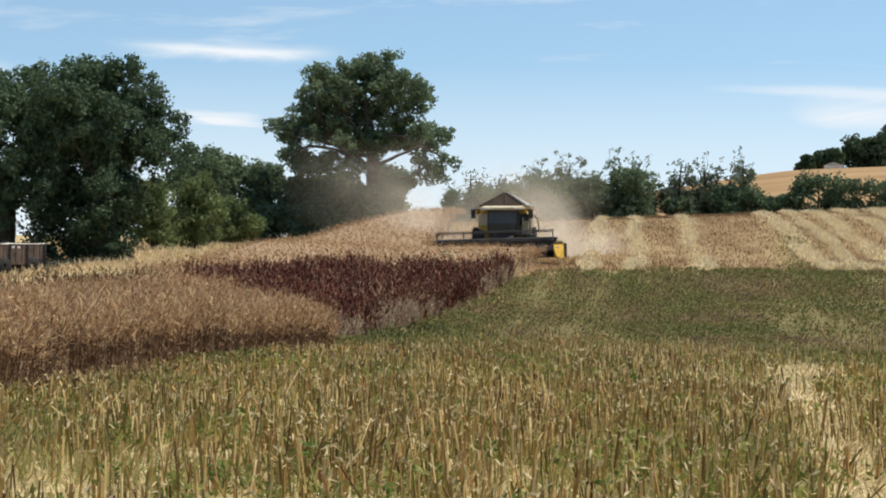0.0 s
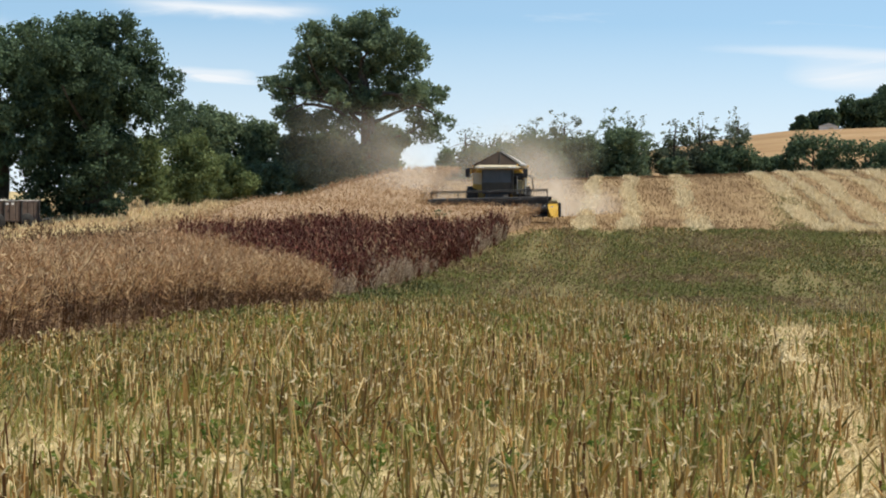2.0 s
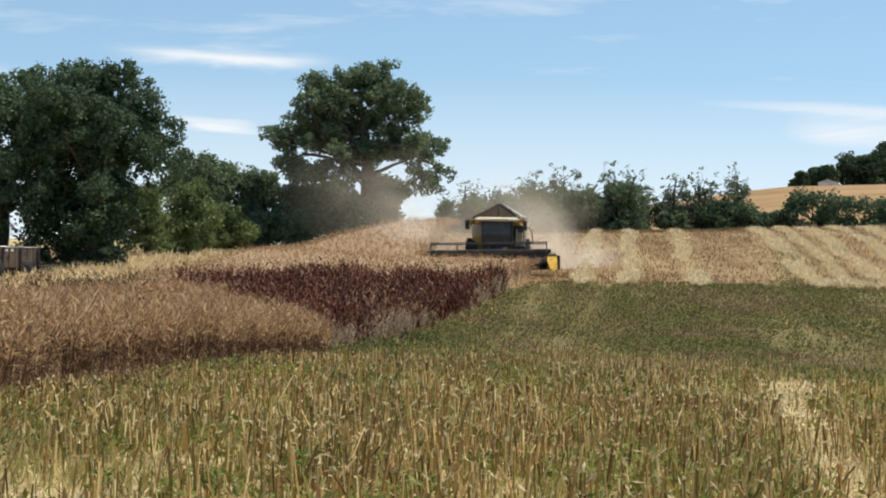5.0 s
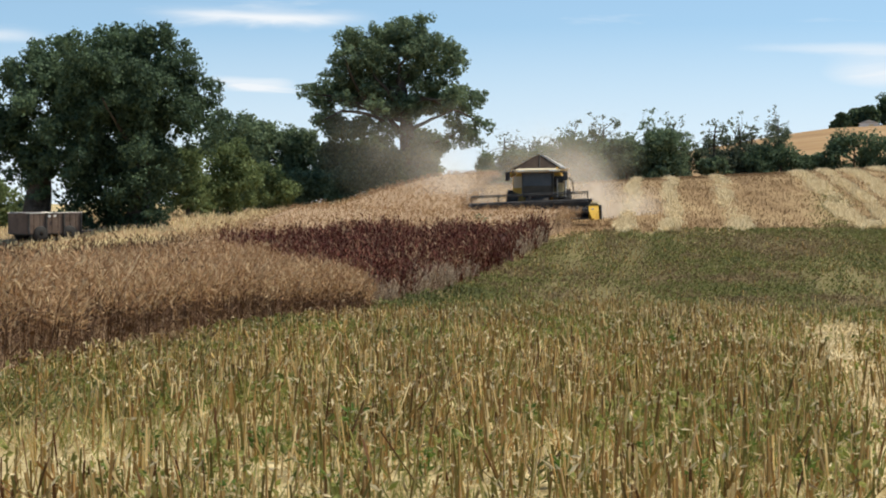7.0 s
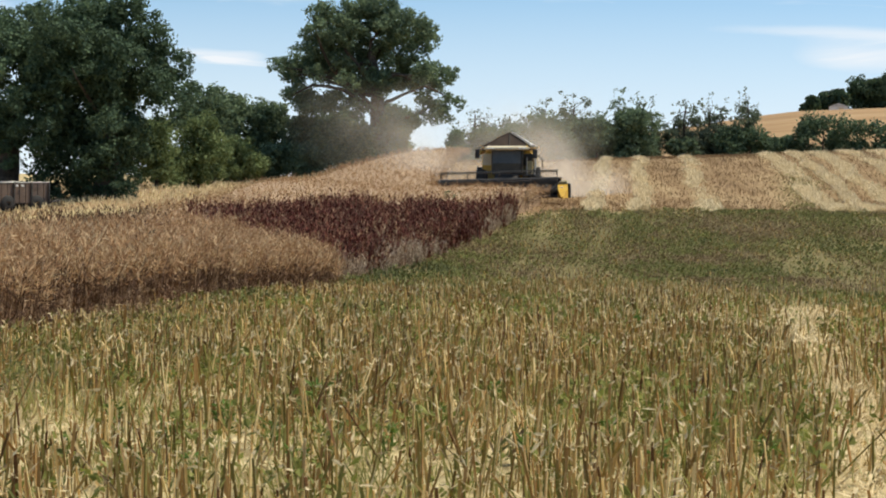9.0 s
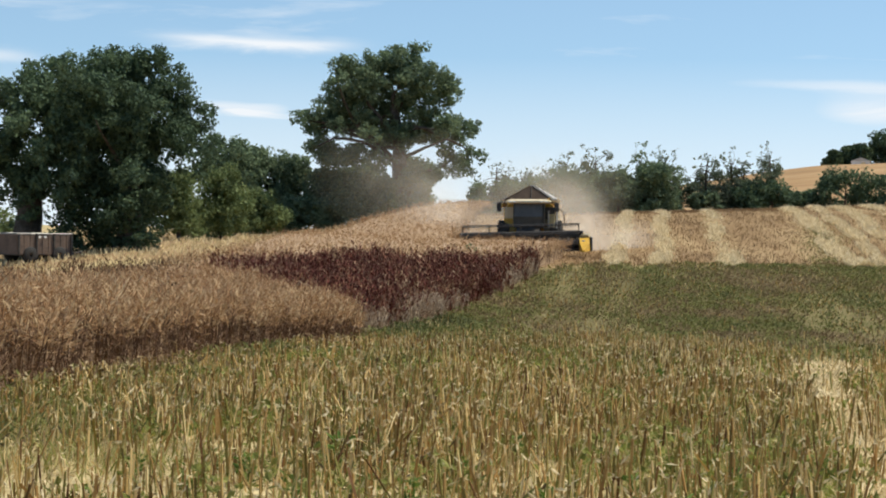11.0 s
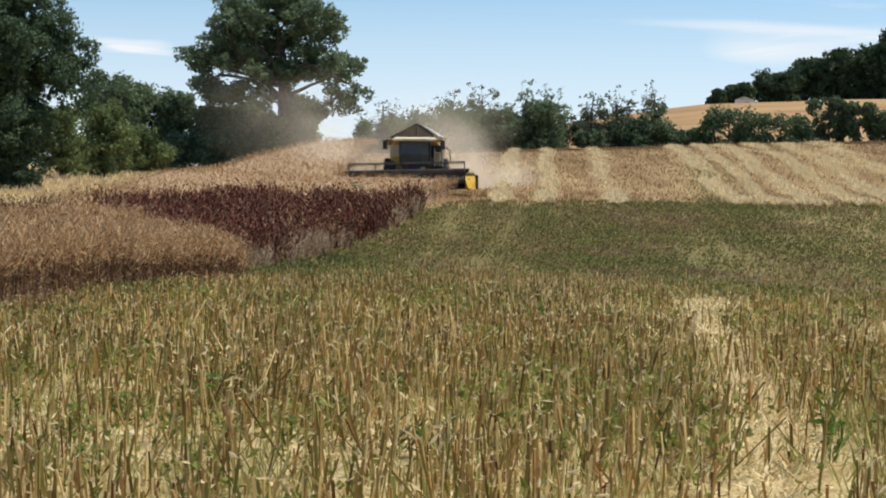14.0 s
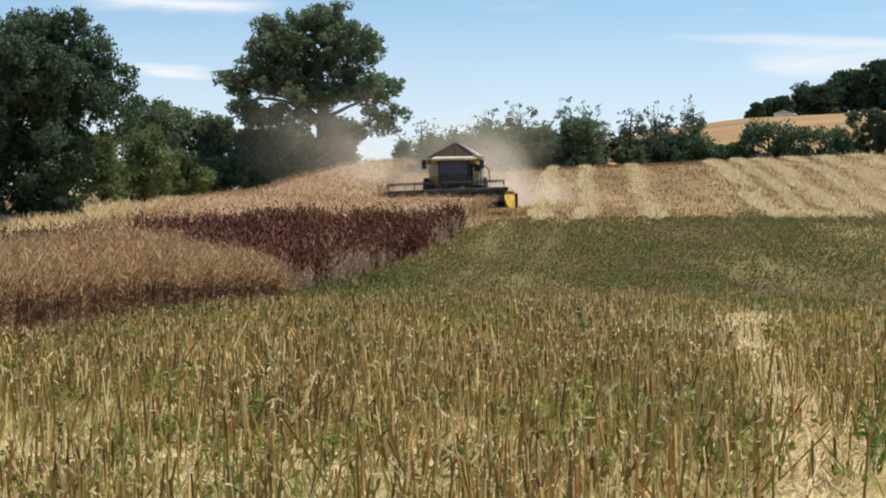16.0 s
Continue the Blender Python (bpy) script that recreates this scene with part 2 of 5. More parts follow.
def np_mesh(name, verts, *face_sets, mats=(), smooth=False):
    """A mesh from arrays: verts n x 3, then arrays of faces with equal corners; the material slot follows the set."""
    me = bpy.data.meshes.new(name)
    verts = np.ascontiguousarray(verts, dtype=np.float32)
    me.vertices.add(len(verts))
    me.vertices.foreach_set("co", verts.ravel())
    sizes = np.concatenate([np.full(len(f), f.shape[1]) for f in face_sets]).astype(np.int32)
    corners = np.concatenate([f.ravel() for f in face_sets]).astype(np.int32)
    me.loops.add(len(corners))
    me.loops.foreach_set("vertex_index", corners)
    me.polygons.add(len(sizes))
    me.polygons.foreach_set("loop_start", np.concatenate([[0], np.cumsum(sizes)[:-1]]).astype(np.int32))
    me.polygons.foreach_set("loop_total", sizes)
    me.polygons.foreach_set("material_index", np.concatenate([np.full(len(f), min(i, len(mats) - 1)) for i, f in enumerate(face_sets)]).astype(np.int32))
    me.polygons.foreach_set("use_smooth", np.full(len(sizes), smooth))
    for m in mats:
        me.materials.append(m)
    me.update(calc_edges=True)
    return me


def stuff(name, mesh, label, category):
    return tagged(new(name, mesh), label, category, "", "stuff")


rng = np.random.default_rng(11)

# the lie of the land: height over the distance from the standing place, straight ahead
RUN = [0, 11, 20, 30, 45, 55, 62, 70, 78, 86, 95, 112, 130, 150, 190, 260, 400, 5000]
RISE = [0, -0.15, -0.45, -0.85, -1.6, -2.05, -2.28, -2.25, -2.02, -1.62, -1.2, -1.08, 0.1, 1.12, 0.9, 0.9, 0.9, 0.9]
_fine = np.arange(0, 5001, 1.0)
_k = np.ones(9) / 9
_prof = np.interp(_fine, RUN, RISE)
_prof[5:-5] = np.convolve(_prof, _k, "same")[5:-5]
# and towards the trees on the left, where it stays low
_side = np.interp(_fine, [0, 11, 20, 30, 45, 55, 62, 70, 78, 90, 100, 120, 150, 5000], [0, -0.15, -0.45, -0.85, -1.6, -2.05, -2.28, -2.25, -1.95, -1.25, -0.9, -0.8, -0.75, -0.75])
_side[5:-5] = np.convolve(_side, _k, "same")[5:-5]


def ground_z(x, y):
    """Height of the land at x, y."""
    x, y = np.asarray(x, float), np.asarray(y, float)
    d, az = np.hypot(x, y), np.degrees(np.arctan2(x, y))
    az = np.clip(az, -20, 20) * (1 - soft_step(np.abs(az), 25, 90))
    right, w = np.maximum(az - 4, 0), soft_step(-az, -0.3, 5.0)
    z = np.interp(d, _fine, _prof) * (1 - w) + np.interp(d, _fine, _side) * w
    z = z - 0.22 * np.maximum(-az - 9, 0) * soft_step(d, 70, 100)
    z = z + 0.13 * right * soft_step(d, 85, 180)
    z = z + 7.9 * np.interp(az, [2, 5, 8.3, 10, 11.1, 13, 15, 18], [0, 0.3, 0.66, 0.83, 0.915, 0.95, 0.98, 1.0]) * soft_step(d, 195, 330)
    z = z - np.maximum(d - 145, 0) * 0.0125 * (1 - soft_step(az, 1, 7))
    z = z + 0.05 * np.sin(x * 0.31 + 1.0) * np.sin(y * 0.23) * soft_step(d, 8, 25)
    return z


def spot(az, d, up=0.0):
    """The place at az degrees to the right of straight ahead, d metres off, on the ground."""
    x, y = d * math.sin(radians(az)), d * math.cos(radians(az))
    return Vector((x, y, float(ground_z(x, y)) + up))


def polar(n, az0, az1, d0, d1, seed):
    """n places spread evenly over a sector."""
    r = np.random.default_rng(seed)
    d = np.sqrt(r.uniform(d0 ** 2, d1 ** 2, n))
    a = np.radians(r.uniform(az0, az1, n))
    return np.stack([d * np.sin(a), d * np.cos(a)], 1)


def patch_noise(xy, scale, seed=0.0):
    """A cheap smooth noise between 0 and 1."""
    x, y = xy[:, 0] / scale + seed * 3.1, xy[:, 1] / scale + seed * 1.7
    v = np.sin(x * 1.7 + 1.3 * np.sin(y * 0.9 + seed)) + np.sin(y * 1.9 + 1.6 * np.sin(x * 0.7 - seed)) + 0.6 * np.sin(x * 3.7 + y * 2.9 + seed)
    return np.clip(0.5 + v / 4.2, 0, 1)


def az_d(xy):
    return np.degrees(np.arctan2(xy[:, 0], xy[:, 1])), np.hypot(xy[:, 0], xy[:, 1])


# edge of the standing crop: distance of its near side for each direction; it ends on the right along the cut
def crop_front(az):
    return np.interp(az, [-60, -20, -12.7, -7.9, -4.5, -2.6, -2.0, 0.3, 2.0, 3.5, 4.3], [12, 16, 20, 28, 38, 47, 52, 68, 79, 93, 112])


def in_crop(xy):
    az, d = az_d(xy)
    right = np.interp(d, [0, 52, 68, 79, 93, 108, 110.5, 111, 150, 175], [-2.0, -2.0, 0.3, 2.0, 3.5, 4.1, 4.2, 0.9, 1.6, 2.2])
    back = np.interp(az, [-20, -12, -9, -5.5, -4.3, -3.5, -2.8, -2, -1, 0, 3], [58, 64, 72, 93, 106, 115, 121, 132, 140, 147, 165])
    ragged = 2.2 * (patch_noise(xy, 0.8, 6.6) - 0.5) * d / 50
    return (d > crop_front(az) + ragged) & (az < right - 0.5 * ragged / d * 57.3 * (d < 105)) & (d < back)


def in_docks(xy):
    az, d = az_d(xy)
    n = (patch_noise(xy, 2.2, 4.0) - 0.5) * 6
    return in_crop(xy) & (d > np.interp(az, [-6.5, -5, -3.2, -2.5, -2.0, 0, 2, 3.6], [79, 73, 62, 57, 51, 65, 76, 90]) + n * 0.4) & (d < np.interp(az, [-7, -4, 0, 2.6, 3.4], [80, 84, 87, 89, 93]) + n) & (az > -6.6) & (az < 3.2)


def green_edge(az):
    return np.interp(az, [3.0, 4.5, 10, 17.5], [94, 98, 100, 102])


# drawn out along the view into the field
DEEP = np.array([1.0, 0.16])


def track_line(d):
    return np.interp(d, [9, 11, 14, 18.6, 26, 31], [13.8, 13.6, 13.45, 12.45, 11.4, 11.3])


def bare_track(az, d):
    """A trodden line without stalks that ends in a patch of pale straw."""
    path = np.exp(-((az - track_line(d)) * d / 57.3 / 0.36) ** 2) * (d < 33) * (0.75 + 0.25 * np.sin(d * 1.9 + 0.7))
    return np.maximum(path, np.exp(-((az - 11.37) / 0.85) ** 2 - ((d - 33) / 4.2) ** 2))


def wheel_lines(az, d):
    """Two brown lines pressed into the regrowth by the harvester's wheels."""
    a = np.interp(d, [32, 54, 68, 82, 99], [3.6, 4.3, 4.9, 5.68, 6.05])
    b = np.interp(d, [32, 54, 80, 93], [1.4, 2.46, 3.72, 4.19])
    near = np.minimum(np.abs(az - a), np.abs(az - b)) * d / 57.3
    return np.exp(-(near / 0.42) ** 2) * soft_step(d, 40, 58)


def green_strip(az, d):
    """A strip of dull growth that runs up through the pale stubble."""
    line = np.interp(d, [96, 138], [11.5, 11.0])
    return np.exp(-((az - line) * d / 57.3 / 1.0) ** 2) * (1 - soft_step(d, 118, 140)) * (d > 96)


# straw swaths left by the harvester: bearing where they begin, width in metres
SWATHS = ((5.2, 0.85), (6.75, 0.85), (8.8, 1.0), (12.6, 1.2), (13.7, 0.8), (14.8, 1.1), (16.3, 1.0), (17.7, 1.5), (19.2, 1.6))


def swath_x(i, y):
    """Where swath i lies across the field, at y along it."""
    a0 = radians(SWATHS[i][0])
    return 96 * math.sin(a0) + (y - 96 * math.cos(a0)) * 0.1137 + 0.14 * np.sin(y * 0.21 + i * 1.9)


def on_swath(xy):
    out = np.zeros(len(xy))
    for i, (a0, w) in enumerate(SWATHS):
        out = np.maximum(out, np.exp(-((xy[:, 0] - swath_x(i, xy[:, 1])) / (0.36 * w)) ** 2))
    d = np.hypot(xy[:, 0], xy[:, 1])
    return out * (d > 97) * (d < 181)


def open_side(az, xy):
    """Where the regrowth thins out and dry straw shows."""
    return soft_step(az, 8.5, 14) * soft_step(patch_noise(xy * DEEP, 2.0, 6.1), 0.3, 0.55)


def build_ground():
    az = np.concatenate([np.arange(-180, -24, 6.0), np.arange(-24, 24, 0.4), np.arange(24, 180, 6.0)])
    d = np.concatenate([[0.0], np.geomspace(1.0, 8.0, 12), np.arange(8.5, 120, 0.7), np.arange(120, 340, 3.0), np.geomspace(340, 4800, 40)])
    A, D = np.meshgrid(np.radians(az), d, indexing="ij")
    X, Y = D * np.sin(A), D * np.cos(A)
    Z = ground_z(X, Y)
    xy = np.stack([X.ravel(), Y.ravel()], 1)
    near = (np.abs(np.degrees(A)) < 24) & (D > 8) & (D < 120)
    Z = Z + near * (rng.normal(0, 0.012, Z.shape))
    na, nd = A.shape
    idx = np.arange(na * nd).reshape(na, nd)
    nxt = np.roll(idx, -1, axis=0)
    quads = np.stack([idx[:, :-1], idx[:, 1:], nxt[:, 1:], nxt[:, :-1]], -1).reshape(-1, 4)
    me = np_mesh("ground", np.stack([X.ravel(), Y.ravel(), Z.ravel()], 1), quads, mats=[GROUND], smooth=True)
    # which crop or soil covers each place: red = green growth, green = pale straw, blue = ripe far field
    a, dd = az_d(xy)
    green = soft_step(dd + 22 * (patch_noise(xy * DEEP, 4.0, 1.5) - 0.5), 30, 56) * (1 - soft_step(dd - green_edge(a), -2, 1)) * soft_step(a, -4.5, 0) * (0.93 + 0.07 * patch_noise(xy * DEEP, 2.6, 5.0))
    green = np.maximum(green, 0.35 * patch_noise(xy, 1.6, 2.0) * (dd < 60))
    pale = soft_step(dd - green_edge(a), -1.5, 1.5) * (dd < 200)
    green = green * (1 - bare_track(a, dd)) * (1 - 0.12 * open_side(a, xy) * (dd < 100)) * (1 - 0.15 * soft_step(a, 12.5, 17))
    strip = green_strip(a, dd)
    green, pale = np.maximum(np.maximum(green, 0.9 * wheel_lines(a, dd)), 0.55 * strip), pale * (1 - 0.6 * strip) * (1 - 0.25 * on_swath(xy))
    far = soft_step(dd, 195, 205) * soft_step(a, -3, 1)
    layer = me.color_attributes.new("cover", "FLOAT_COLOR", "POINT")
    layer.data.foreach_set("color", np.stack([green, pale, far, np.ones_like(far)], 1).astype(np.float32).ravel())
    return tagged(new("ground", me), "gently rolling harvested field of dry soil and straw", "field", "", "structure")


def ground_material():
    m = bpy.data.materials.new("field_soil")
    m.use_nodes = True
    tr = m.node_tree
    bs = tr.nodes["Principled BSDF"]
    bs.inputs["Roughness"].default_value = 0.95
    bs.inputs["Specular IOR Level"].default_value = 0.1
    co = tr.nodes.new("ShaderNodeTexCoord")
    cover = tr.nodes.new("ShaderNodeVertexColor")
    cover.layer_name = "cover"
    sep = tr.nodes.new("ShaderNodeSeparateColor")
    tr.links.new(cover.outputs["Color"], sep.inputs["Color"])

    def noisy(scale, colours, stretch=(1, 1, 1)):
        mp = tr.nodes.new("ShaderNodeMapping")
        mp.inputs["Scale"].default_value = stretch
        tr.links.new(co.outputs["Object"], mp.inputs["Vector"])
        n = node(tr, "ShaderNodeTexNoise", Scale=scale, Detail=9.0, Roughness=0.68)
        tr.links.new(mp.outputs["Vector"], n.inputs["Vector"])
        r = tr.nodes.new("ShaderNodeValToRGB")
        while len(r.color_ramp.elements) < len(colours):
            r.color_ramp.elements.new(0.5)
        for i, c in enumerate(colours):
            r.color_ramp.elements[i].position = 0.34 + 0.32 * i / (len(colours) - 1)
            r.color_ramp.elements[i].color = (*c, 1)
        tr.links.new(n.outputs["Fac"], r.inputs["Fac"])
        return r.outputs["Color"], n.outputs["Fac"]

    soil, fac = noisy(2.2, [(0.21, 0.15, 0.066), (0.44, 0.34, 0.165), (0.72, 0.58, 0.32)])
    greens, _ = noisy(0.5, [(0.085, 0.07, 0.03), (0.125, 0.105, 0.04), (0.15, 0.125, 0.048), (0.25, 0.19, 0.09)], (1, 0.15, 1))
    straws, _ = noisy(0.6, [(0.18, 0.112, 0.053), (0.265, 0.172, 0.085), (0.38, 0.27, 0.14)], (1, 0.1, 1))
    ripe, _ = noisy(0.05, [(0.27, 0.165, 0.08), (0.34, 0.215, 0.105), (0.42, 0.285, 0.15)], (1, 2.5, 6))
    last = soil
    for channel, colour in (("Red", greens), ("Green", straws), ("Blue", ripe)):
        mx = tr.nodes.new("ShaderNodeMix")
        mx.data_type = "RGBA"
        tr.links.new(sep.outputs[channel], mx.inputs[0])
        tr.links.new(last, mx.inputs[6])
        tr.links.new(colour, mx.inputs[7])
        last = mx.outputs[2]
    tr.links.new(last, bs.inputs["Base Color"])
    bp = node(tr, "ShaderNodeBump", Strength=0.8, Distance=0.05)
    tr.links.new(fac, bp.inputs["Height"])
    tr.links.new(bp.outputs["Normal"], bs.inputs["Normal"])
    return m


GROUND = ground_material()
build_ground()


# ---------------------------------------------------------------- field cover


def stalks(name, base, height, radius, lean, mats, top=0.85):
    """Three-sided stalks with a cut top."""
    n = len(base)
    ang = rng.uniform(0, 2 * np.pi, n)[:, None] + np.array([0, 2.094, 4.189])[None]
    ring = np.stack([np.cos(ang), np.sin(ang), np.zeros_like(ang)], -1)
    tip = base + np.stack([lean[:, 0] * height, lean[:, 1] * height, height], 1)
    lo = base[:, None] + ring * radius[:, None, None]
    hi = tip[:, None] + ring * (radius * top)[:, None, None]
    verts = np.concatenate([lo, hi], 1).reshape(-1, 3)
    o = (np.arange(n) * 6)[:, None, None]
    quads = (np.array([[0, 1, 4, 3], [1, 2, 5, 4], [2, 0, 3, 5]])[None] + o).reshape(-1, 4)
    tris = (np.array([[3, 4, 5]])[None] + o).reshape(-1, 3)
    return np_mesh(name, verts, quads, tris, mats=mats)


def blades(name, root, tip, width, mats, bend=0.0):
    """Narrow leaves or twigs from root to tip, folded along the middle."""
    n = len(root)
    axis = tip - root
    side = np.cross(axis, rng.normal(0, 1, (n, 3)))
    side = side / np.maximum(np.linalg.norm(side, axis=1), 1e-6)[:, None] * width[:, None] * 0.5
    out = np.cross(side, axis)
    out = out / np.maximum(np.linalg.norm(out, axis=1), 1e-9)[:, None] * width[:, None] * 0.35
    mid = root + axis * 0.5 + np.array([0, 0, 1.0]) * (bend * np.linalg.norm(axis, axis=1))[:, None]
    verts = np.stack([root, mid - side + out, mid, mid + side + out, tip], 1).reshape(-1, 3)
    o = (np.arange(n) * 5)[:, None, None]
    tris = (np.array([[0, 2, 1], [0, 3, 2], [1, 2, 4], [2, 3, 4]])[None] + o).reshape(-1, 3)
    return np_mesh(name, verts, tris, mats=mats)


def sprays(name, root, tip, width, mats, facing=None):
    """Small pointed leaves or pods, folded along the middle; facing: where their flat side looks."""
    n = len(root)
    axis = tip - root
    side = np.cross(axis, rng.normal(0, 1, (n, 3)) if facing is None else facing + rng.normal(0, 0.35, (n, 3)))
    side = side / np.maximum(np.linalg.norm(side, axis=1), 1e-6)[:, None] * width[:, None] * 0.5
    out = np.cross(side, axis)
    out = out / np.maximum(np.linalg.norm(out, axis=1), 1e-9)[:, None] * width[:, None] * 0.2
    mid = root + axis * 0.55
    verts = np.stack([root, mid - side + out, tip, mid + side + out], 1).reshape(-1, 3)
    o = (np.arange(n) * 4)[:, None, None]
    tris = (np.array([[0, 2, 1], [0, 3, 2]])[None] + o).reshape(-1, 3)
    return np_mesh(name, verts, tris, mats=mats)


def on_ground(xy, up=0.0):
    return np.column_stack([xy, ground_z(xy[:, 0], xy[:, 1]) + up])


def drill_rows(xy, gap, heading, jitter):
    """Draw places towards sowing rows."""
    c, s = math.cos(radians(heading)), math.sin(radians(heading))
    u = xy[:, 0] * c - xy[:, 1] * s
    v = xy[:, 0] * s + xy[:, 1] * c
    u = np.round(u / gap) * gap + rng.normal(0, jitter, len(u))
    return np.stack([u * c + v * s, -u * s + v * c], 1)


def spread_at(az, d, a0, d0, wa, wd):
    return np.exp(-((az - a0) / wa) ** 2 - ((d - d0) / wd) ** 2)


def trodden(az, d):
    """Thin places close to the path of the harvester's wheels."""
    return np.maximum(np.maximum(spread_at(az, d, -4.9, 11.8, 2.6, 2.3), 0.9 * spread_at(az, d, -1.0, 11.0, 2.6, 1.6)), spread_at(az, d, 15.6, 12.0, 1.6, 2.5))


def build_stubble():
    near = polar(19000, -16, 21, 8.5, 26, 1)
    mid = polar(92000, -15, 20, 24, 90, 2)
    mid = mid[rng.uniform(0, 1, len(mid)) < 1 - 0.92 * soft_step(np.hypot(mid[:, 0], mid[:, 1]) + 22 * (patch_noise(mid * DEEP, 3.0, 1.5) - 0.5), 34, 64)]
    far = polar(5000, -3, 20, 75, 101, 3)
    xy = np.concatenate([drill_rows(np.concatenate([near, mid]), 0.24, 12.0, 0.06), far])
    az, d = az_d(xy)
    keep = ~in_crop(xy) & (d < green_edge(az) + 2)
    bare = soft_step(patch_noise(xy * np.array([1.0, 0.4]), 1.1, 7.0), 0.52, 0.8)
    bare = np.maximum(bare, (d < 54) * soft_step(d, 19, 27) * soft_step(az, 6.5, 11) * soft_step(patch_noise(xy * np.array([1.0, 0.3]), 1.6, 12.0), 0.3, 0.6))
    bare = np.maximum(bare, trodden(az, d)) * (1 - np.maximum(spread_at(az, d, 4.6, 10.8, 2.2, 2.2), spread_at(az, d, 9.0, 12, 2.6, 5)))
    track = bare_track(az, d)
    clump = (0.78 + 0.12 * soft_step(az, 8, 13)) * (1 - soft_step(patch_noise(xy, 0.45, 8.0), 0.3, 0.6)) * (d < 70)
    beside = 0.75 * np.exp(-np.maximum(crop_front(az) - d, 0) / 1.8) * (az < -1)
    keep &= rng.uniform(0, 1, len(xy)) > np.maximum(np.maximum(np.maximum(np.maximum(0.8 * bare, 0.95 * trodden(az, d)), clump), np.minimum(0.97, 1.5 * track)), beside)
    xy, d = xy[keep], d[keep]
    n = len(xy)
    h = rng.normal(0.27, 0.085, n).clip(0.07, 0.52) * (1 - 0.35 * soft_step(d, 45, 70))
    rad = rng.uniform(0.0038, 0.010, n) * (1 + d / 60)
    lean = rng.normal(0, 0.12, (n, 2)) * np.where(rng.uniform(0, 1, n) < 0.13, 5.0, 1.0)[:, None]
    me = stalks("stubble", on_ground(xy, -0.02), h, rad, lean, [STALK, PITH])
    stuff("stubble", me, "brown and straw-coloured cut stalks standing in rows on dry soil", "stubble")
    # pale frayed cut ends, also standing in for sun highlights on the stalks
    pick = np.flatnonzero(rng.uniform(0, 1, n) < 0.30 * (d < 45))
    root = on_ground(xy[pick], -0.03) + np.column_stack([lean[pick] * h[pick, None], h[pick]])
    tip = root + np.column_stack([rng.normal(0, 0.04, (len(pick), 2)), rng.uniform(0.0, 0.07, len(pick))])
    stuff("stalk_tip_glints", sprays("stalk_tip_glints", root, tip, rng.uniform(0.009, 0.02, len(pick)) * (1 + d[pick] / 60), [PITH]), "pale frayed tips of the cut stalks, bright like sun glints", "stubble")
    # bent and broken side shoots on the stalks
    pick = rng.choice(n, int(n * 0.7))
    root = on_ground(xy[pick], 0.0) + np.column_stack([np.zeros((len(pick), 2)), h[pick] * rng.uniform(0.55, 1.0, len(pick))])
    tip = root + np.column_stack([rng.normal(0, 0.035, (len(pick), 2)), rng.uniform(-0.03, 0.06, len(pick))])
    stuff("broken_shoots", sprays("broken_shoots", root, tip, rng.uniform(0.005, 0.011, len(pick)) * (1 + d[pick] / 60), [STRAW]), "dry broken side shoots on the stubble", "stubble")


def build_litter():
    xy = np.concatenate([polar(40000, -16, 21, 8.5, 30, 5), polar(12000, -8, 20, 30, 56, 6), polar(20000, 6, 20, 20, 58, 7)])
    az, d = az_d(xy)
    keep = ~in_crop(xy) & (rng.uniform(0, 1, len(xy)) < np.maximum(np.maximum(trodden(az, d) + 0.8 * soft_step(az, 6.5, 11) * soft_step(patch_noise(xy * np.array([1.0, 0.3]), 1.6, 12.0), 0.3, 0.6) * (d > 18), 0.25 + 0.75 * soft_step(patch_noise(xy, 1.3, 7.0), 0.4, 0.75)), bare_track(az, d)))
    xy, d = xy[keep], d[keep]
    n = len(xy)
    a = rng.uniform(0, 2 * np.pi, n)
    ln = rng.uniform(0.03, 0.16, n)
    root = on_ground(xy, 0.015)
    tip = root + np.stack([np.cos(a) * ln, np.sin(a) * ln, np.abs(rng.normal(0.0, 0.06, n)) * (1 + d / 40)], 1)
    stuff("straw_litter", sprays("straw_litter", root, tip, rng.uniform(0.005, 0.012, n) * (1 + d / 60), [STRAW]), "pale chopped straw lying between the stalks", "straw")


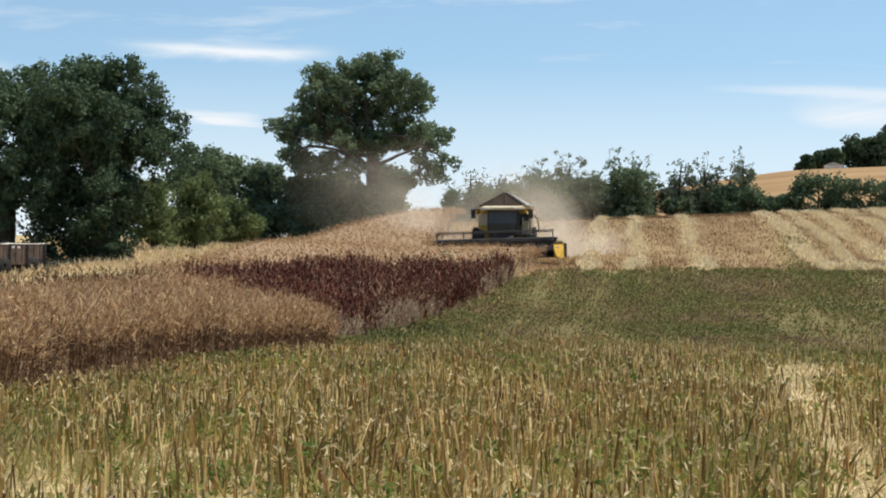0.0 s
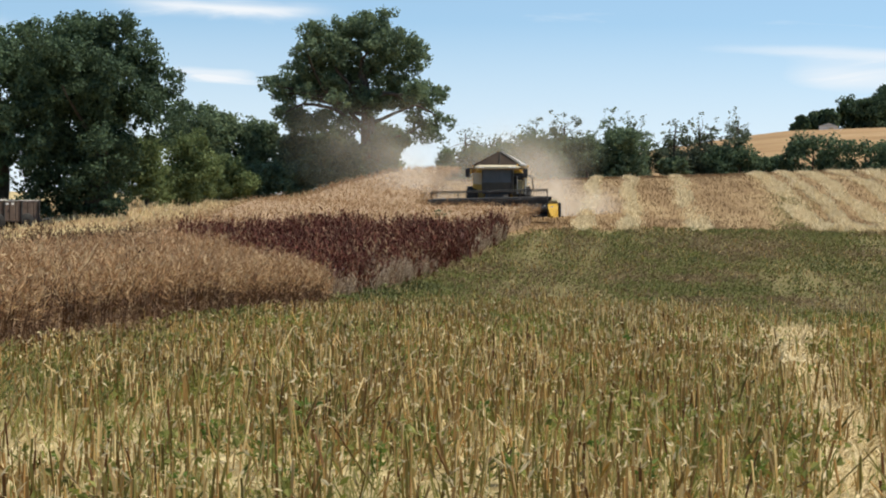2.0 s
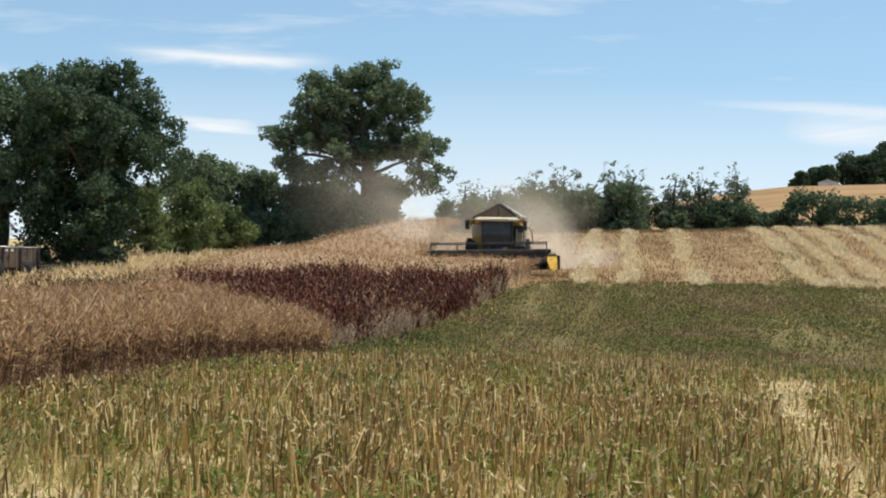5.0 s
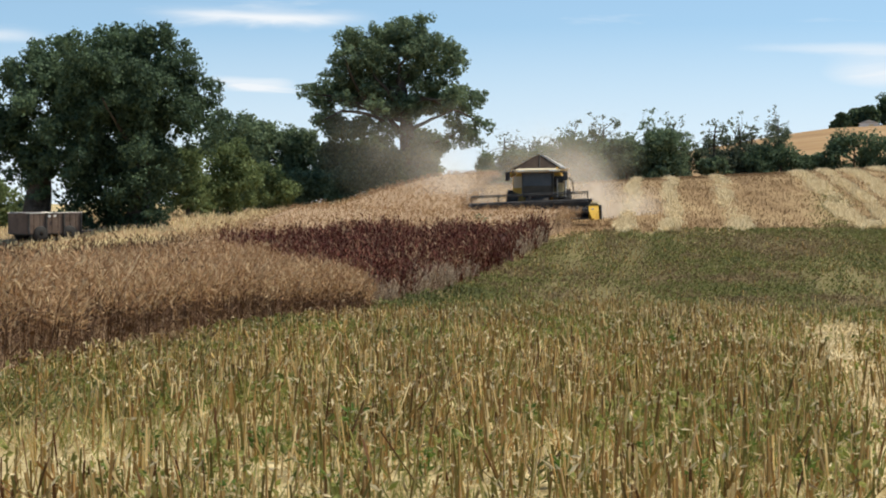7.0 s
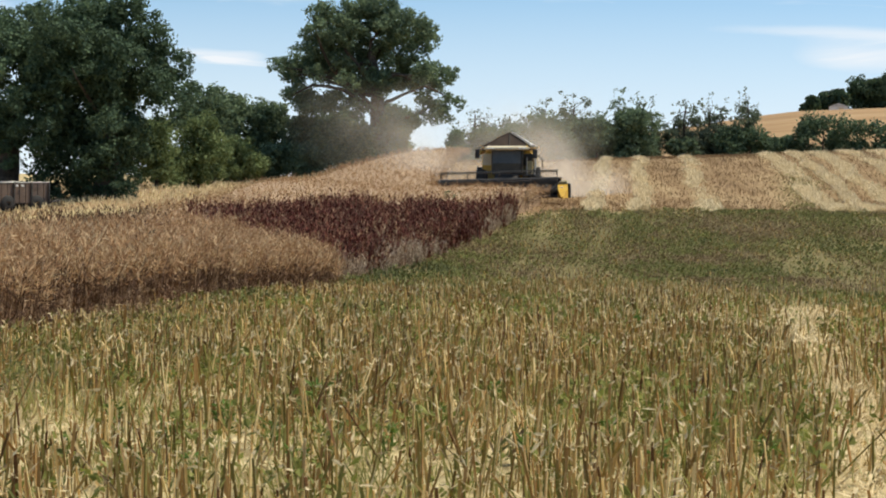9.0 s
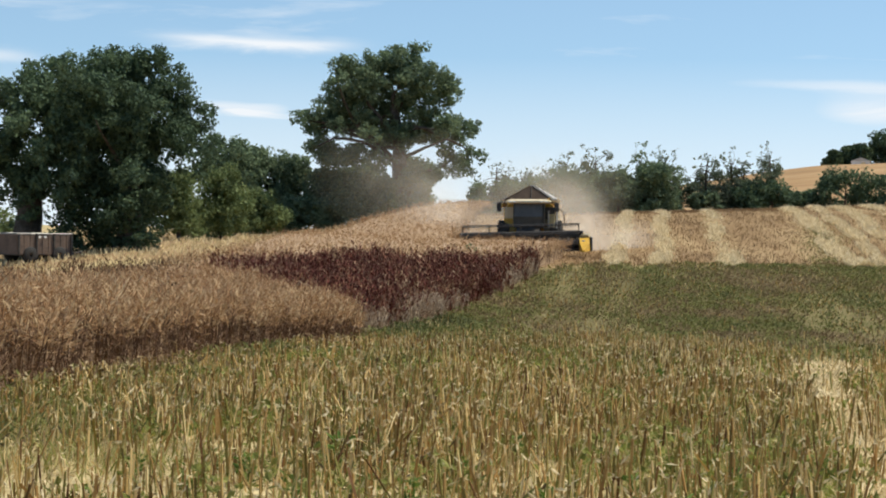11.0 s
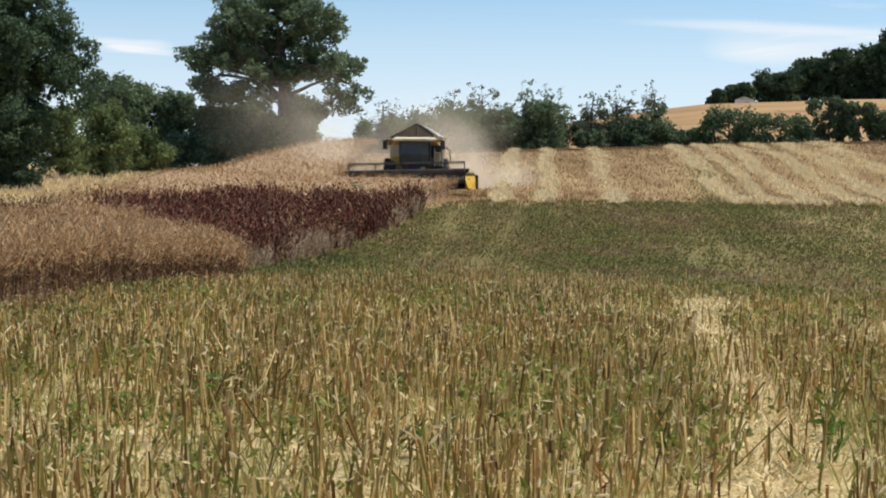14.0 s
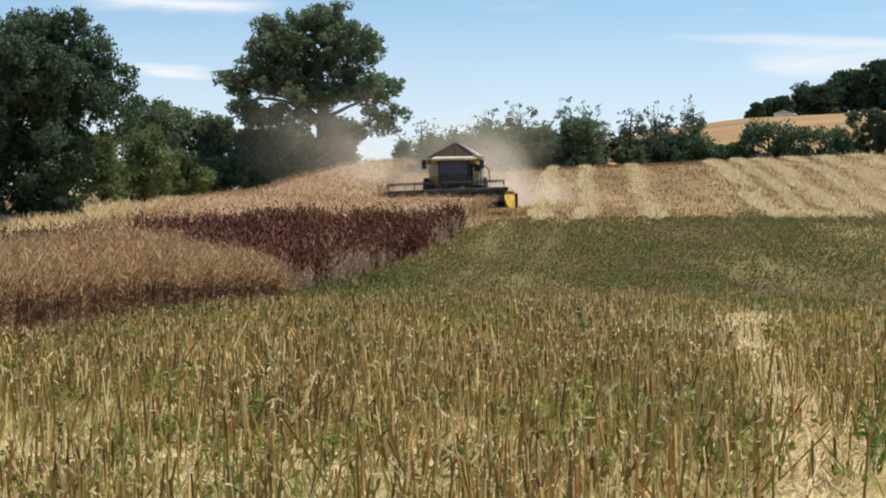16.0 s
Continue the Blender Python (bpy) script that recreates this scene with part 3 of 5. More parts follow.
def build_grass():
    """Thin grass and dry leaves between the stalks."""
    xy = np.concatenate([polar(7600, -16, 21, 8.5, 28, 15), polar(6000, -14, 20, 28, 60, 16)])
    xy = xy[~in_crop(xy) & (rng.uniform(0, 1, len(xy)) < (0.15 + 0.85 * soft_step(patch_noise(xy, 0.9, 11.0), 0.35, 0.7)) * (1 - 0.95 * np.minimum(1, 1.5 * bare_track(*az_d(xy)))))]
    lush = polar(2600, 4, 20, 9, 24, 19)
    la, ld = az_d(lush)
    lush = lush[rng.uniform(0, 1, len(lush)) < np.maximum(spread_at(la, ld, 8.0, 13, 3.2, 7), spread_at(la, ld, 16.8, 14, 1.2, 5)) * (1 - np.minimum(1, 1.6 * bare_track(la, ld)))]
    xy = np.concatenate([xy, lush])
    k = 4
    root = np.repeat(on_ground(xy, 0.0), k, 0) + np.column_stack([rng.normal(0, 0.05, (len(xy) * k, 2)), np.zeros(len(xy) * k)])
    n = len(root)
    ln = rng.uniform(0.08, 0.26, n)
    tip = root + np.column_stack([rng.normal(0, 0.4, (n, 2)) * ln[:, None], ln])
    wide = rng.uniform(0.006, 0.014, n) * (1 + np.repeat(np.hypot(xy[:, 0], xy[:, 1]), k) / 60)
    stuff("dry_grass", sprays("dry_grass", root, tip, wide, [GRASS]), "thin yellow-green grass between the cut stalks", "grass")


def build_growth():
    """The low mat of brown and green regrowth on the far stubble and along the crop."""
    xy = np.concatenate([polar(48000, -5, 20, 34, 103, 17), polar(16000, -16, 0, 13, 62, 18), polar(5000, 9, 13.5, 96, 138, 14), polar(9000, -16, 21, 9, 42, 26)])
    az, d = az_d(xy)
    fade = soft_step(d + 32 * (patch_noise(xy * DEEP, 3.0, 1.5) - 0.5), 33, 68) * (0.5 + 0.5 * soft_step(0.6 * patch_noise(xy * DEEP, 2.2, 5.0) + 0.4 * patch_noise(xy * DEEP, 0.7, 2.0), 0.25, 0.6))
    fade = fade * (1 - 0.2 * open_side(az, xy)) * (1 - 0.2 * soft_step(az, 12.5, 17)) * (1 - 0.7 * wheel_lines(az, d))
    fade = np.where(d < 42, np.maximum(fade, 0.75 * soft_step(patch_noise(xy * np.array([1.0, 0.4]), 1.0, 3.9), 0.35, 0.65) * (1 - 0.9 * trodden(az, d)) * (1 - 0.75 * soft_step(az, 8, 14))), fade) * (1 - np.minimum(1, 1.5 * bare_track(az, d)))
    strip = green_strip(az, d) * (0.25 + 0.75 * patch_noise(xy, 1.1, 2.6))
    # denser, taller growth along the crop, partly in place of the shade there
    near_crop = np.exp(-np.maximum(crop_front(az) - d, 0) / np.where(az < -2, 2.6, 4.5)) * (az < 2)
    edge = green_edge(az) + 3.2 * (patch_noise(xy, 1.3, 8.8) - 0.5)
    keep = ~in_crop(xy) & (rng.uniform(0, 1, len(xy)) < np.where(d < edge, np.maximum(fade, near_crop), strip))
    xy, d = xy[keep], d[keep]
    k = 5
    root = np.repeat(on_ground(xy), k, 0)
    n = len(root)
    root = root + np.column_stack([rng.normal(0, 0.09, (n, 2)), rng.uniform(0, 0.16, n) * np.repeat(1 + 0.9 * near_crop[keep], k)])
    a, ln = rng.uniform(0, 2 * np.pi, n), rng.uniform(0.05, 0.14, n)
    tip = root + np.stack([np.cos(a) * ln, np.sin(a) * ln, rng.uniform(-0.02, 0.12, n)], 1)
    slim = np.repeat(np.maximum(0.32 + 0.68 * soft_step(d, 16, 38), 0.8 * near_crop[keep]), k)
    stuff("low_growth", sprays("low_growth", root, tip, slim * rng.uniform(0.035, 0.075, n), [GROWTH], np.array([0.5, -0.5, 0.8])), "low olive and brown regrowth covering the stubble", "weeds")


def build_weeds():
    xy = np.concatenate([polar(5200, -16, 21, 8.5, 30, 8), polar(15000, -10, 20, 28, 60, 9), polar(4000, -4, 20, 50, 100, 10)])
    az, d = az_d(xy)
    dens = np.where(d < 45, 0.10 + 0.9 * soft_step(patch_noise(xy * np.array([1.0, 0.4]), 0.9, 3.0), 0.55, 0.75), 0.1 + 0.9 * soft_step(patch_noise(xy * DEEP, 2.4, 5.0), 0.45, 0.75))
    keep = ~in_crop(xy) & (rng.uniform(0, 1, len(xy)) < dens * np.where(d > 45, 0.22, 1.0) * (1 - bare_track(az, d)) * (1 - 0.85 * trodden(az, d))) & (d < green_edge(az))
    xy = xy[keep]
    d = np.hypot(xy[:, 0], xy[:, 1])
    k = 9
    root = np.repeat(on_ground(xy, 0.0), k, 0)
    n = len(root)
    a = rng.uniform(0, 2 * np.pi, n)
    ln = rng.uniform(0.02, 0.08, n)
    up = rng.uniform(-0.02, 0.07, n)
    root = root + np.column_stack([rng.normal(0, 0.06, (n, 2)), rng.uniform(0, 0.20, n)])
    tip = root + np.stack([np.cos(a) * ln, np.sin(a) * ln, up], 1)
    wide = rng.uniform(0.02, 0.05, n) * (1 + np.repeat(d, k) / 90)
    stuff("green_weeds", sprays("green_weeds", root, tip, wide, [WEED]), "low fresh green weeds growing through the stubble", "weeds")


def plant_blades(xy, height, twigs, spread, width, low=0.35, high=0.97, droop=0.3):
    """Roots and tips of the stem and twigs of upright plants."""
    n = len(xy)
    base = on_ground(xy)
    lean = rng.normal(0, 0.15, (n, 2)) + np.array([0.04, 0.0])
    top = base + np.column_stack([lean * height[:, None], height])
    roots, tips, wides = [base], [top], [width * 1.0]
    for _ in range(twigs):
        f = rng.uniform(low, high, n)[:, None]
        r = base + (top - base) * f
        ln = spread * rng.uniform(0.5, 1.2, n)
        a = rng.uniform(0, 2 * np.pi, n)
        roots.append(r)
        tips.append(r + np.stack([np.cos(a) * ln * 0.6, np.sin(a) * ln * 0.6, ln * rng.uniform(droop, 1.0, n)], 1))
        wides.append(width * rng.uniform(0.7, 1.6, n))
    return np.concatenate(roots), np.concatenate(tips), np.concatenate(wides)


TUFTS = [(-1.15, 61.5, 1.0), (-0.75, 63.5, 1.3), (-0.3, 65.5, 1.4), (0.1, 68.0, 1.2), (0.75, 71.5, 1.0), (2.35, 83.0, 1.2), (2.75, 87.0, 1.3), (-1.75, 56.0, 1.2)]


def edge_tufts(xy):
    """Greyed tufts that stand before the docks: bearing, distance, half width."""
    out = np.zeros(len(xy))
    for a, d, w in TUFTS:
        x, y = d * math.sin(radians(a)), d * math.cos(radians(a))
        out = np.maximum(out, np.exp(-((xy[:, 0] - x) / (0.72 * w)) ** 2 - ((xy[:, 1] - y) / w) ** 2))
    return out


def build_crop():
    front = polar(90000, -15.5, 5, 18, 75, 21)
    deep = polar(45000, -15.5, 5, 60, 170, 22)
    az, d = az_d(front)
    depth = d - crop_front(az)
    front = front[(depth > 0) & (rng.uniform(0, 1, len(front)) < np.exp(-depth / 9) + 0.22)]
    xy = np.concatenate([front, deep])
    az, d = az_d(xy)
    # among the docks only single plants of the crop are left
    few = np.where(az > -2.3, 0.05, 0.12) + 0.25 * soft_step(d, 84, 92)
    xy = xy[in_crop(xy) & ~((in_docks(xy) | ((az > -2.0) & (d < 84))) & (rng.uniform(0, 1, len(xy)) > few))]
    az, d = az_d(xy)
    n = len(xy)
    lumps = 0.6 * patch_noise(xy, 1.4, 9.0) + 0.4 * patch_noise(xy, 0.5, 3.3)
    h = (1.04 - 0.08 * soft_step(d, 84, 96) + 0.42 * (lumps - 0.15) * (1 - 0.6 * soft_step(d, 80, 95)) + rng.normal(0, 0.13, n) * (1 - 0.5 * soft_step(d, 84, 96))) * (1 - 0.25 * np.exp(-(d - crop_front(az)) / 0.7)) * (1 - 0.35 * np.exp(-np.maximum(-2.0 - az, 0) * d / 57.3 / 0.9) * (d < 62))
    r, t, w = plant_blades(xy, h, 8, 0.24, 0.010 * (1 + d / 40) * (1 - 0.35 * soft_step(d, 84, 96)), low=0.62, high=1.0, droop=-0.1)
    stuff("standing_crop", sprays("standing_crop", r[n:], t[n:], w[n:], [CROP]), "tan branching seed pods of the ripe standing crop", "crop")
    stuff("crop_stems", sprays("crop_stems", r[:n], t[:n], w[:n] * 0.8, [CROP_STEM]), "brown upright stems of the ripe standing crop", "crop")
    # lower shoots in the dark stem colour, painting the shaded foot of the crop
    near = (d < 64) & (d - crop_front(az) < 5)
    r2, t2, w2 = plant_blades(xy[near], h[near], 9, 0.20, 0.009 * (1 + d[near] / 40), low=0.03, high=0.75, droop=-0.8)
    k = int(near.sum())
    stuff("crop_side_shoots", sprays("crop_side_shoots", r2[k:], t2[k:], w2[k:], [CROP_STEM]), "reddish brown lower shoots at the crop edge, darkened for shade", "crop")
    # dull dead weeds behind the near crop
    xy = polar(7000, -14, -5.5, 70, 84, 25)
    xy = xy[rng.uniform(0, 1, len(xy)) < patch_noise(xy, 1.8, 2.2)]
    h = 0.65 + 0.5 * patch_noise(xy, 1.1, 4.4) + rng.normal(0, 0.1, len(xy))
    r, t, w = plant_blades(xy, h, 6, 0.2, np.full(len(xy), 0.035), low=0.2)
    stuff("dead_weeds", sprays("dead_weeds", r, t, w, [CROP_STEM]), "dull brown dead weeds behind the near crop", "weeds")
    # a last strip left standing on the far side of the field
    xy = polar(1800, 16.5, 20.8, 127, 141, 24)
    a, dd = az_d(xy)
    h = (0.75 + 0.4 * patch_noise(xy, 2.4, 1.0) + rng.normal(0, 0.1, len(xy))) * (0.35 + 0.65 * soft_step(a, 16.5, 17.6)) * (0.5 + 0.5 * soft_step(dd, 127, 130))
    r, t, w = plant_blades(xy, h, 12, 0.42, np.full(len(xy), 0.05), low=0.2)
    stuff("crop_remnant", sprays("crop_remnant", r, t, w, [TUFT]), "strip of brown crop left standing before the hedge", "crop")
    # docks: dark red seed spikes among the crop
    xy = polar(42000, -7, 4, 55, 102, 23)
    az, d = az_d(xy)
    xy = xy[in_docks(xy) | (in_crop(xy) & (az > -2.0) & (d < 84))]
    xy = xy[rng.uniform(0, 1, len(xy)) > 0.75 * edge_tufts(xy)]
    xy = xy[rng.uniform(0, 1, len(xy)) < (0.35 + 0.65 * soft_step(patch_noise(xy, 1.3, 6.0), 0.25, 0.6)) * (1 - 0.6 * soft_step(-az_d(xy)[0], 3.0, 6.0))]
    az, d = az_d(xy)
    h = 1.08 + 0.35 * patch_noise(xy, 0.9, 2.5) + rng.normal(0, 0.13, len(xy))
    h = h + 0.25 * (rng.uniform(0, 1, len(xy)) < 0.12)
    h = h * (1 - 0.45 * np.exp(-(d - crop_front(az)) / 1.2))
    r, t, w = plant_blades(xy, h, 8, 0.17, np.full(len(xy), 0.045), low=0.35, droop=0.7)
    stuff("dock_patch", sprays("dock_patch", r, t, w, [DOCK]), "tall dark red dock plants gone to seed in the crop", "docks")
    # greyed bushy tufts along the foot of the docks
    xy = polar(26000, -3, 3.6, 52, 92, 27)
    az, d = az_d(xy)
    xy = xy[(rng.uniform(0, 1, len(xy)) < 0.9 * edge_tufts(xy) ** 1.5) & (d > crop_front(az) - 1.0)]
    h = (0.72 + 0.35 * patch_noise(xy, 0.7, 5.2)) * (0.6 + 0.4 * edge_tufts(xy)) + rng.normal(0, 0.08, len(xy))
    r, t, w = plant_blades(xy, h, 9, 0.2, np.full(len(xy), 0.03), low=0.2, droop=0.1)
    stuff("greyed_tufts", sprays("greyed_tufts", r, t, w, [TUFT]), "greyed bushy tufts of seeding weeds before the docks", "weeds")


def build_crop_bed():
    """The dense mass of stems below the tops."""
    az = np.radians(np.arange(-18, 5.2, 0.12))
    d = np.concatenate([np.arange(18, 116, 0.45), np.arange(116, 168, 1.2)])
    A, D = np.meshgrid(az, d, indexing="ij")
    X, Y = D * np.sin(A), D * np.cos(A)
    xy = np.stack([X.ravel(), Y.ravel()], 1)
    a, dd = az_d(xy)
    inside = in_crop(xy).reshape(A.shape)
    z = ground_z(X, Y) + (0.80 + 0.12 * soft_step(dd, 84, 96) + 0.22 * patch_noise(xy, 1.4, 9.0) * (1 - 0.85 * soft_step(dd, 80, 95))).reshape(A.shape) + rng.normal(0, 0.07, A.shape) * (1 - 0.8 * soft_step(D, 80, 95))
    pad = np.pad(inside, 1, constant_values=False)
    deep = inside.copy()
    for _ in range(3):
        pad = np.pad(deep, 1, constant_values=False)
        deep = pad[2:, 1:-1] & pad[:-2, 1:-1] & pad[1:-1, 2:] & pad[1:-1, :-2] & deep
    z = np.where(deep, z, ground_z(X, Y) - 0.1)
    na, nd = A.shape
    idx = np.arange(na * nd).reshape(na, nd)
    quads = np.stack([idx[:-1, :-1], idx[1:, :-1], idx[1:, 1:], idx[:-1, 1:]], -1).reshape(-1, 4)
    quads = quads[deep.ravel()[quads].any(1)]
    used, inv = np.unique(quads, return_inverse=True)
    verts = np.stack([X.ravel(), Y.ravel(), z.ravel()], 1)[used]
    faces = inv.reshape(-1, 4)
    red = (in_docks(xy) | ((a > -2.0) & (dd < 84)))[quads[:, 0]]
    me = np_mesh("crop_understorey", verts, faces[~red], faces[red], mats=[CROP_BED, DOCK_BED])
    stuff("crop_understorey", me, "dense brown lower stems of the standing crop", "crop")


def build_far_stubble():
    xy = np.concatenate([polar(90000, 0.5, 20, 93, 186, 31), polar(22000, -15, 0.4, 62, 152, 32)])
    az, d = az_d(xy)
    keep = ~in_crop(xy) & ((d > green_edge(az) - 1) | ((az < 0.4) & (d > 62))) & (rng.uniform(0, 1, len(xy)) < (0.35 + 0.65 * patch_noise(xy, 2.0, 1.0)) * (1 - 0.85 * on_swath(xy)) * (1 - 0.8 * green_strip(az, d)))
    xy = drill_rows(xy[keep], 0.45, 6.5, 0.19)
    beyond = az_d(xy)[0] < 0.4
    pale = on_ground(xy[beyond], -0.02)
    tip = pale + np.column_stack([rng.normal(0, 0.08, (len(pale), 2)), rng.uniform(0.15, 0.4, len(pale))])
    stuff("pale_stubble", sprays("pale_stubble", pale, tip, rng.uniform(0.03, 0.06, len(pale)), [SWATH], np.array([0.6, -0.6, 0.6])), "pale yellow stubble strip before the large trees", "stubble")
    xy = xy[~beyond]
    n = len(xy)
    base = on_ground(xy, -0.02)
    h = rng.uniform(0.12, 0.28, n)
    tip = base + np.column_stack([rng.normal(0, 0.05, (n, 2)), h])
    stuff("far_stubble", sprays("far_stubble", base, tip, rng.uniform(0.02, 0.045, n), [FAR_STRAW]), "pale dry stubble on the rising ground", "stubble")
    # straw swaths left in lines by the harvester
    rows = []
    for i, (a0, w) in enumerate(SWATHS):
        y = 96.5 + 62 * rng.uniform(0, 1, 28000) ** 1.5
        xy = np.stack([swath_x(i, y) + rng.normal(0, w * 0.26, len(y)), y], 1)
        rows.append(xy[rng.uniform(0, 1, len(y)) < 0.05 + 0.95 * soft_step(patch_noise(xy * np.array([1.0, 0.2]), 0.9, i), 0.38, 0.70)])
    xy = np.concatenate(rows)
    n = len(xy)
    a = rng.uniform(0, 2 * np.pi, n)
    base = on_ground(xy) + np.column_stack([np.zeros((n, 2)), rng.uniform(0.0, 0.22, n) * (1 - 0.6 * soft_step(xy[:, 1], 120, 150))])
    ln = rng.uniform(0.10, 0.26, n)
    tip = base + np.stack([np.cos(a) * ln * 0.6, np.sin(a) * ln * 0.6, np.abs(rng.normal(0.05, 0.12, n))], 1)
    stuff("straw_swath", sprays("straw_swath", base, tip, rng.uniform(0.03, 0.06, n), [FRESH_STRAW], np.array([0.6, -0.6, 0.6])), "pale straw lying in long swaths behind the harvester", "straw")


def build_straw_patch():
    """Loose bright straw left in a heap and along the trodden line."""
    az = np.concatenate([rng.normal(11.37, 0.55, 5200), rng.normal(8.6, 0.6, 1900), rng.normal(17.0, 1.1, 4200)])
    d = np.concatenate([rng.normal(33, 3.2, 5200), rng.normal(33, 2.4, 1900), rng.normal(27, 3.6, 4200)])
    line = rng.uniform(9.5, 30, 5200)
    az = np.concatenate([az, track_line(line) + rng.normal(0, 8.0, len(line)) / line])
    d = np.concatenate([d, line])
    xy = np.stack([d * np.sin(np.radians(az)), d * np.cos(np.radians(az))], 1)
    n = len(xy)
    a, ln = rng.uniform(0, 2 * np.pi, n), rng.uniform(0.06, 0.2, n)
    base = on_ground(xy, 0.01) + np.column_stack([np.zeros((n, 2)), rng.uniform(0, 0.10, n) * (d > 22)])
    tip = base + np.stack([np.cos(a) * ln, np.sin(a) * ln, np.abs(rng.normal(0, 0.06, n))], 1)
    stuff("loose_straw", sprays("loose_straw", base, tip, np.where(d < 22, 0.5, 1.0) * rng.uniform(0.012, 0.03, n), [SWATH], np.array([0.6, -0.6, 0.7])), "loose bright straw lying in heaps on the stubble", "straw")


build_stubble()
build_straw_patch()
build_litter()
build_grass()
build_growth()
build_weeds()
build_crop_bed()
build_crop()
build_far_stubble()

# ---------------------------------------------------------------- parts of things


def part(name, bm, mat, parent, label="", smooth=False):
    """Links a bmesh as one mesh object under a thing or a part."""
    me = bpy.data.meshes.new(name)
    bm.normal_update()
    bm.to_mesh(me)
    bm.free()
    me.materials.append(mat)
    if smooth:
        for p in me.polygons:
            p.use_smooth = True
    ob = new(name, me)
    ob.parent = parent
    return tagged(ob, label)


def mesh_part(name, me, parent, label=""):
    ob = new(name, me)
    ob.parent = parent
    return tagged(ob, label)


def thing(name, m, label, category, group=""):
    ob = new(name)
    ob.matrix_world = m
    ob.empty_display_size = 0.2
    return tagged(ob, label, category, group)


def add_box(bm, size, at, turn=(0, 0, 0), bevel=0.02):
    m = pose(*at, *turn) @ Matrix.Diagonal((*size, 1))
    made = bmesh.ops.create_cube(bm, size=1.0, matrix=m)["verts"]
    if bevel:
        edges = list({e for v in made for e in v.link_edges})
        bmesh.ops.bevel(bm, geom=edges, offset=min(bevel, min(size) * 0.3), segments=1, affect="EDGES", profile=0.5)
    return bm


def boxed(size, at, turn=(0, 0, 0), bevel=0.02):
    return add_box(bmesh.new(), size, at, turn, bevel)


def add_tube(bm, a, b, r0, r1=None, sides=8):
    a, b = Vector(a), Vector(b)
    m = Matrix.Translation((a + b) / 2) @ (b - a).to_track_quat("Z", "Y").to_matrix().to_4x4()
    bmesh.ops.create_cone(bm, cap_ends=True, segments=sides, radius1=r0, radius2=r0 if r1 is None else r1, depth=(b - a).length, matrix=m)
    return bm


def tubed(a, b, r0, r1=None, sides=8):
    return add_tube(bmesh.new(), a, b, r0, r1, sides)


def lofted(sections):
    """A closed hull through rings of points, all with the same count."""
    bm = bmesh.new()
    rings = [[bm.verts.new(p) for p in s] for s in sections]
    for r0, r1 in zip(rings, rings[1:]):
        for i in range(len(r0)):
            j = (i + 1) % len(r0)
            bm.faces.new((r0[i], r0[j], r1[j], r1[i]))
    bm.faces.new(rings[0][::-1])
    bm.faces.new(rings[-1])
    bmesh.ops.recalc_face_normals(bm, faces=bm.faces)
    return bm


def revolved(profile, segments=28):
    """A body of revolution about the x axis; profile of (x, radius)."""
    bm = bmesh.new()
    rings = []
    for i in range(segments):
        a = 2 * math.pi * i / segments
        rings.append([bm.verts.new((x, r * math.cos(a), r * math.sin(a))) for x, r in profile])
    for i in range(segments):
        r0, r1 = rings[i], rings[(i + 1) % segments]
        for k in range(len(profile) - 1):
            bm.faces.new((r0[k], r0[k + 1], r1[k + 1], r1[k]))
    bmesh.ops.recalc_face_normals(bm, faces=bm.faces)
    return bm


# ---------------------------------------------------------------- the harvester


def wheel(parent, x, y, radius, wide):
    side = 1 if x > 0 else -1
    t = part("tyre", revolved([(-wide / 2, radius * 0.55), (-wide / 2, radius * 0.9), (-wide * 0.4, radius * 0.98), (wide * 0.4, radius * 0.98), (wide / 2, radius * 0.9), (wide / 2, radius * 0.55), (-wide / 2, radius * 0.55)]), RUBBER, parent, "black rubber tyre with worn lugs", True)
    t.matrix_local = pose(x, y, radius)
    bm = bmesh.new()
    for i in range(20):
        a = 360 / 20 * i
        for s in (-1, 1):
            m = pose(0, 0, 0, a + 9 * (s > 0), 0, 0) @ pose(s * wide * 0.23, 0, radius * 0.99, 0, 0, 35 * s)
            bmesh.ops.create_cube(bm, size=1.0, matrix=m @ Matrix.Diagonal((wide * 0.5, 0.07, 0.07, 1)))
    part("tread_lugs", bm, RUBBER, t)
    part("rim", revolved([(-wide * 0.3, 0.05), (-wide * 0.3 + side * 0.1, radius * 0.3), (wide * 0.45, radius * 0.5), (wide * 0.45, radius * 0.56), (-wide * 0.45, radius * 0.56), (-wide * 0.45, radius * 0.5), (-wide * 0.3, 0.05)]), YELLOW, t, "yellow steel rim")


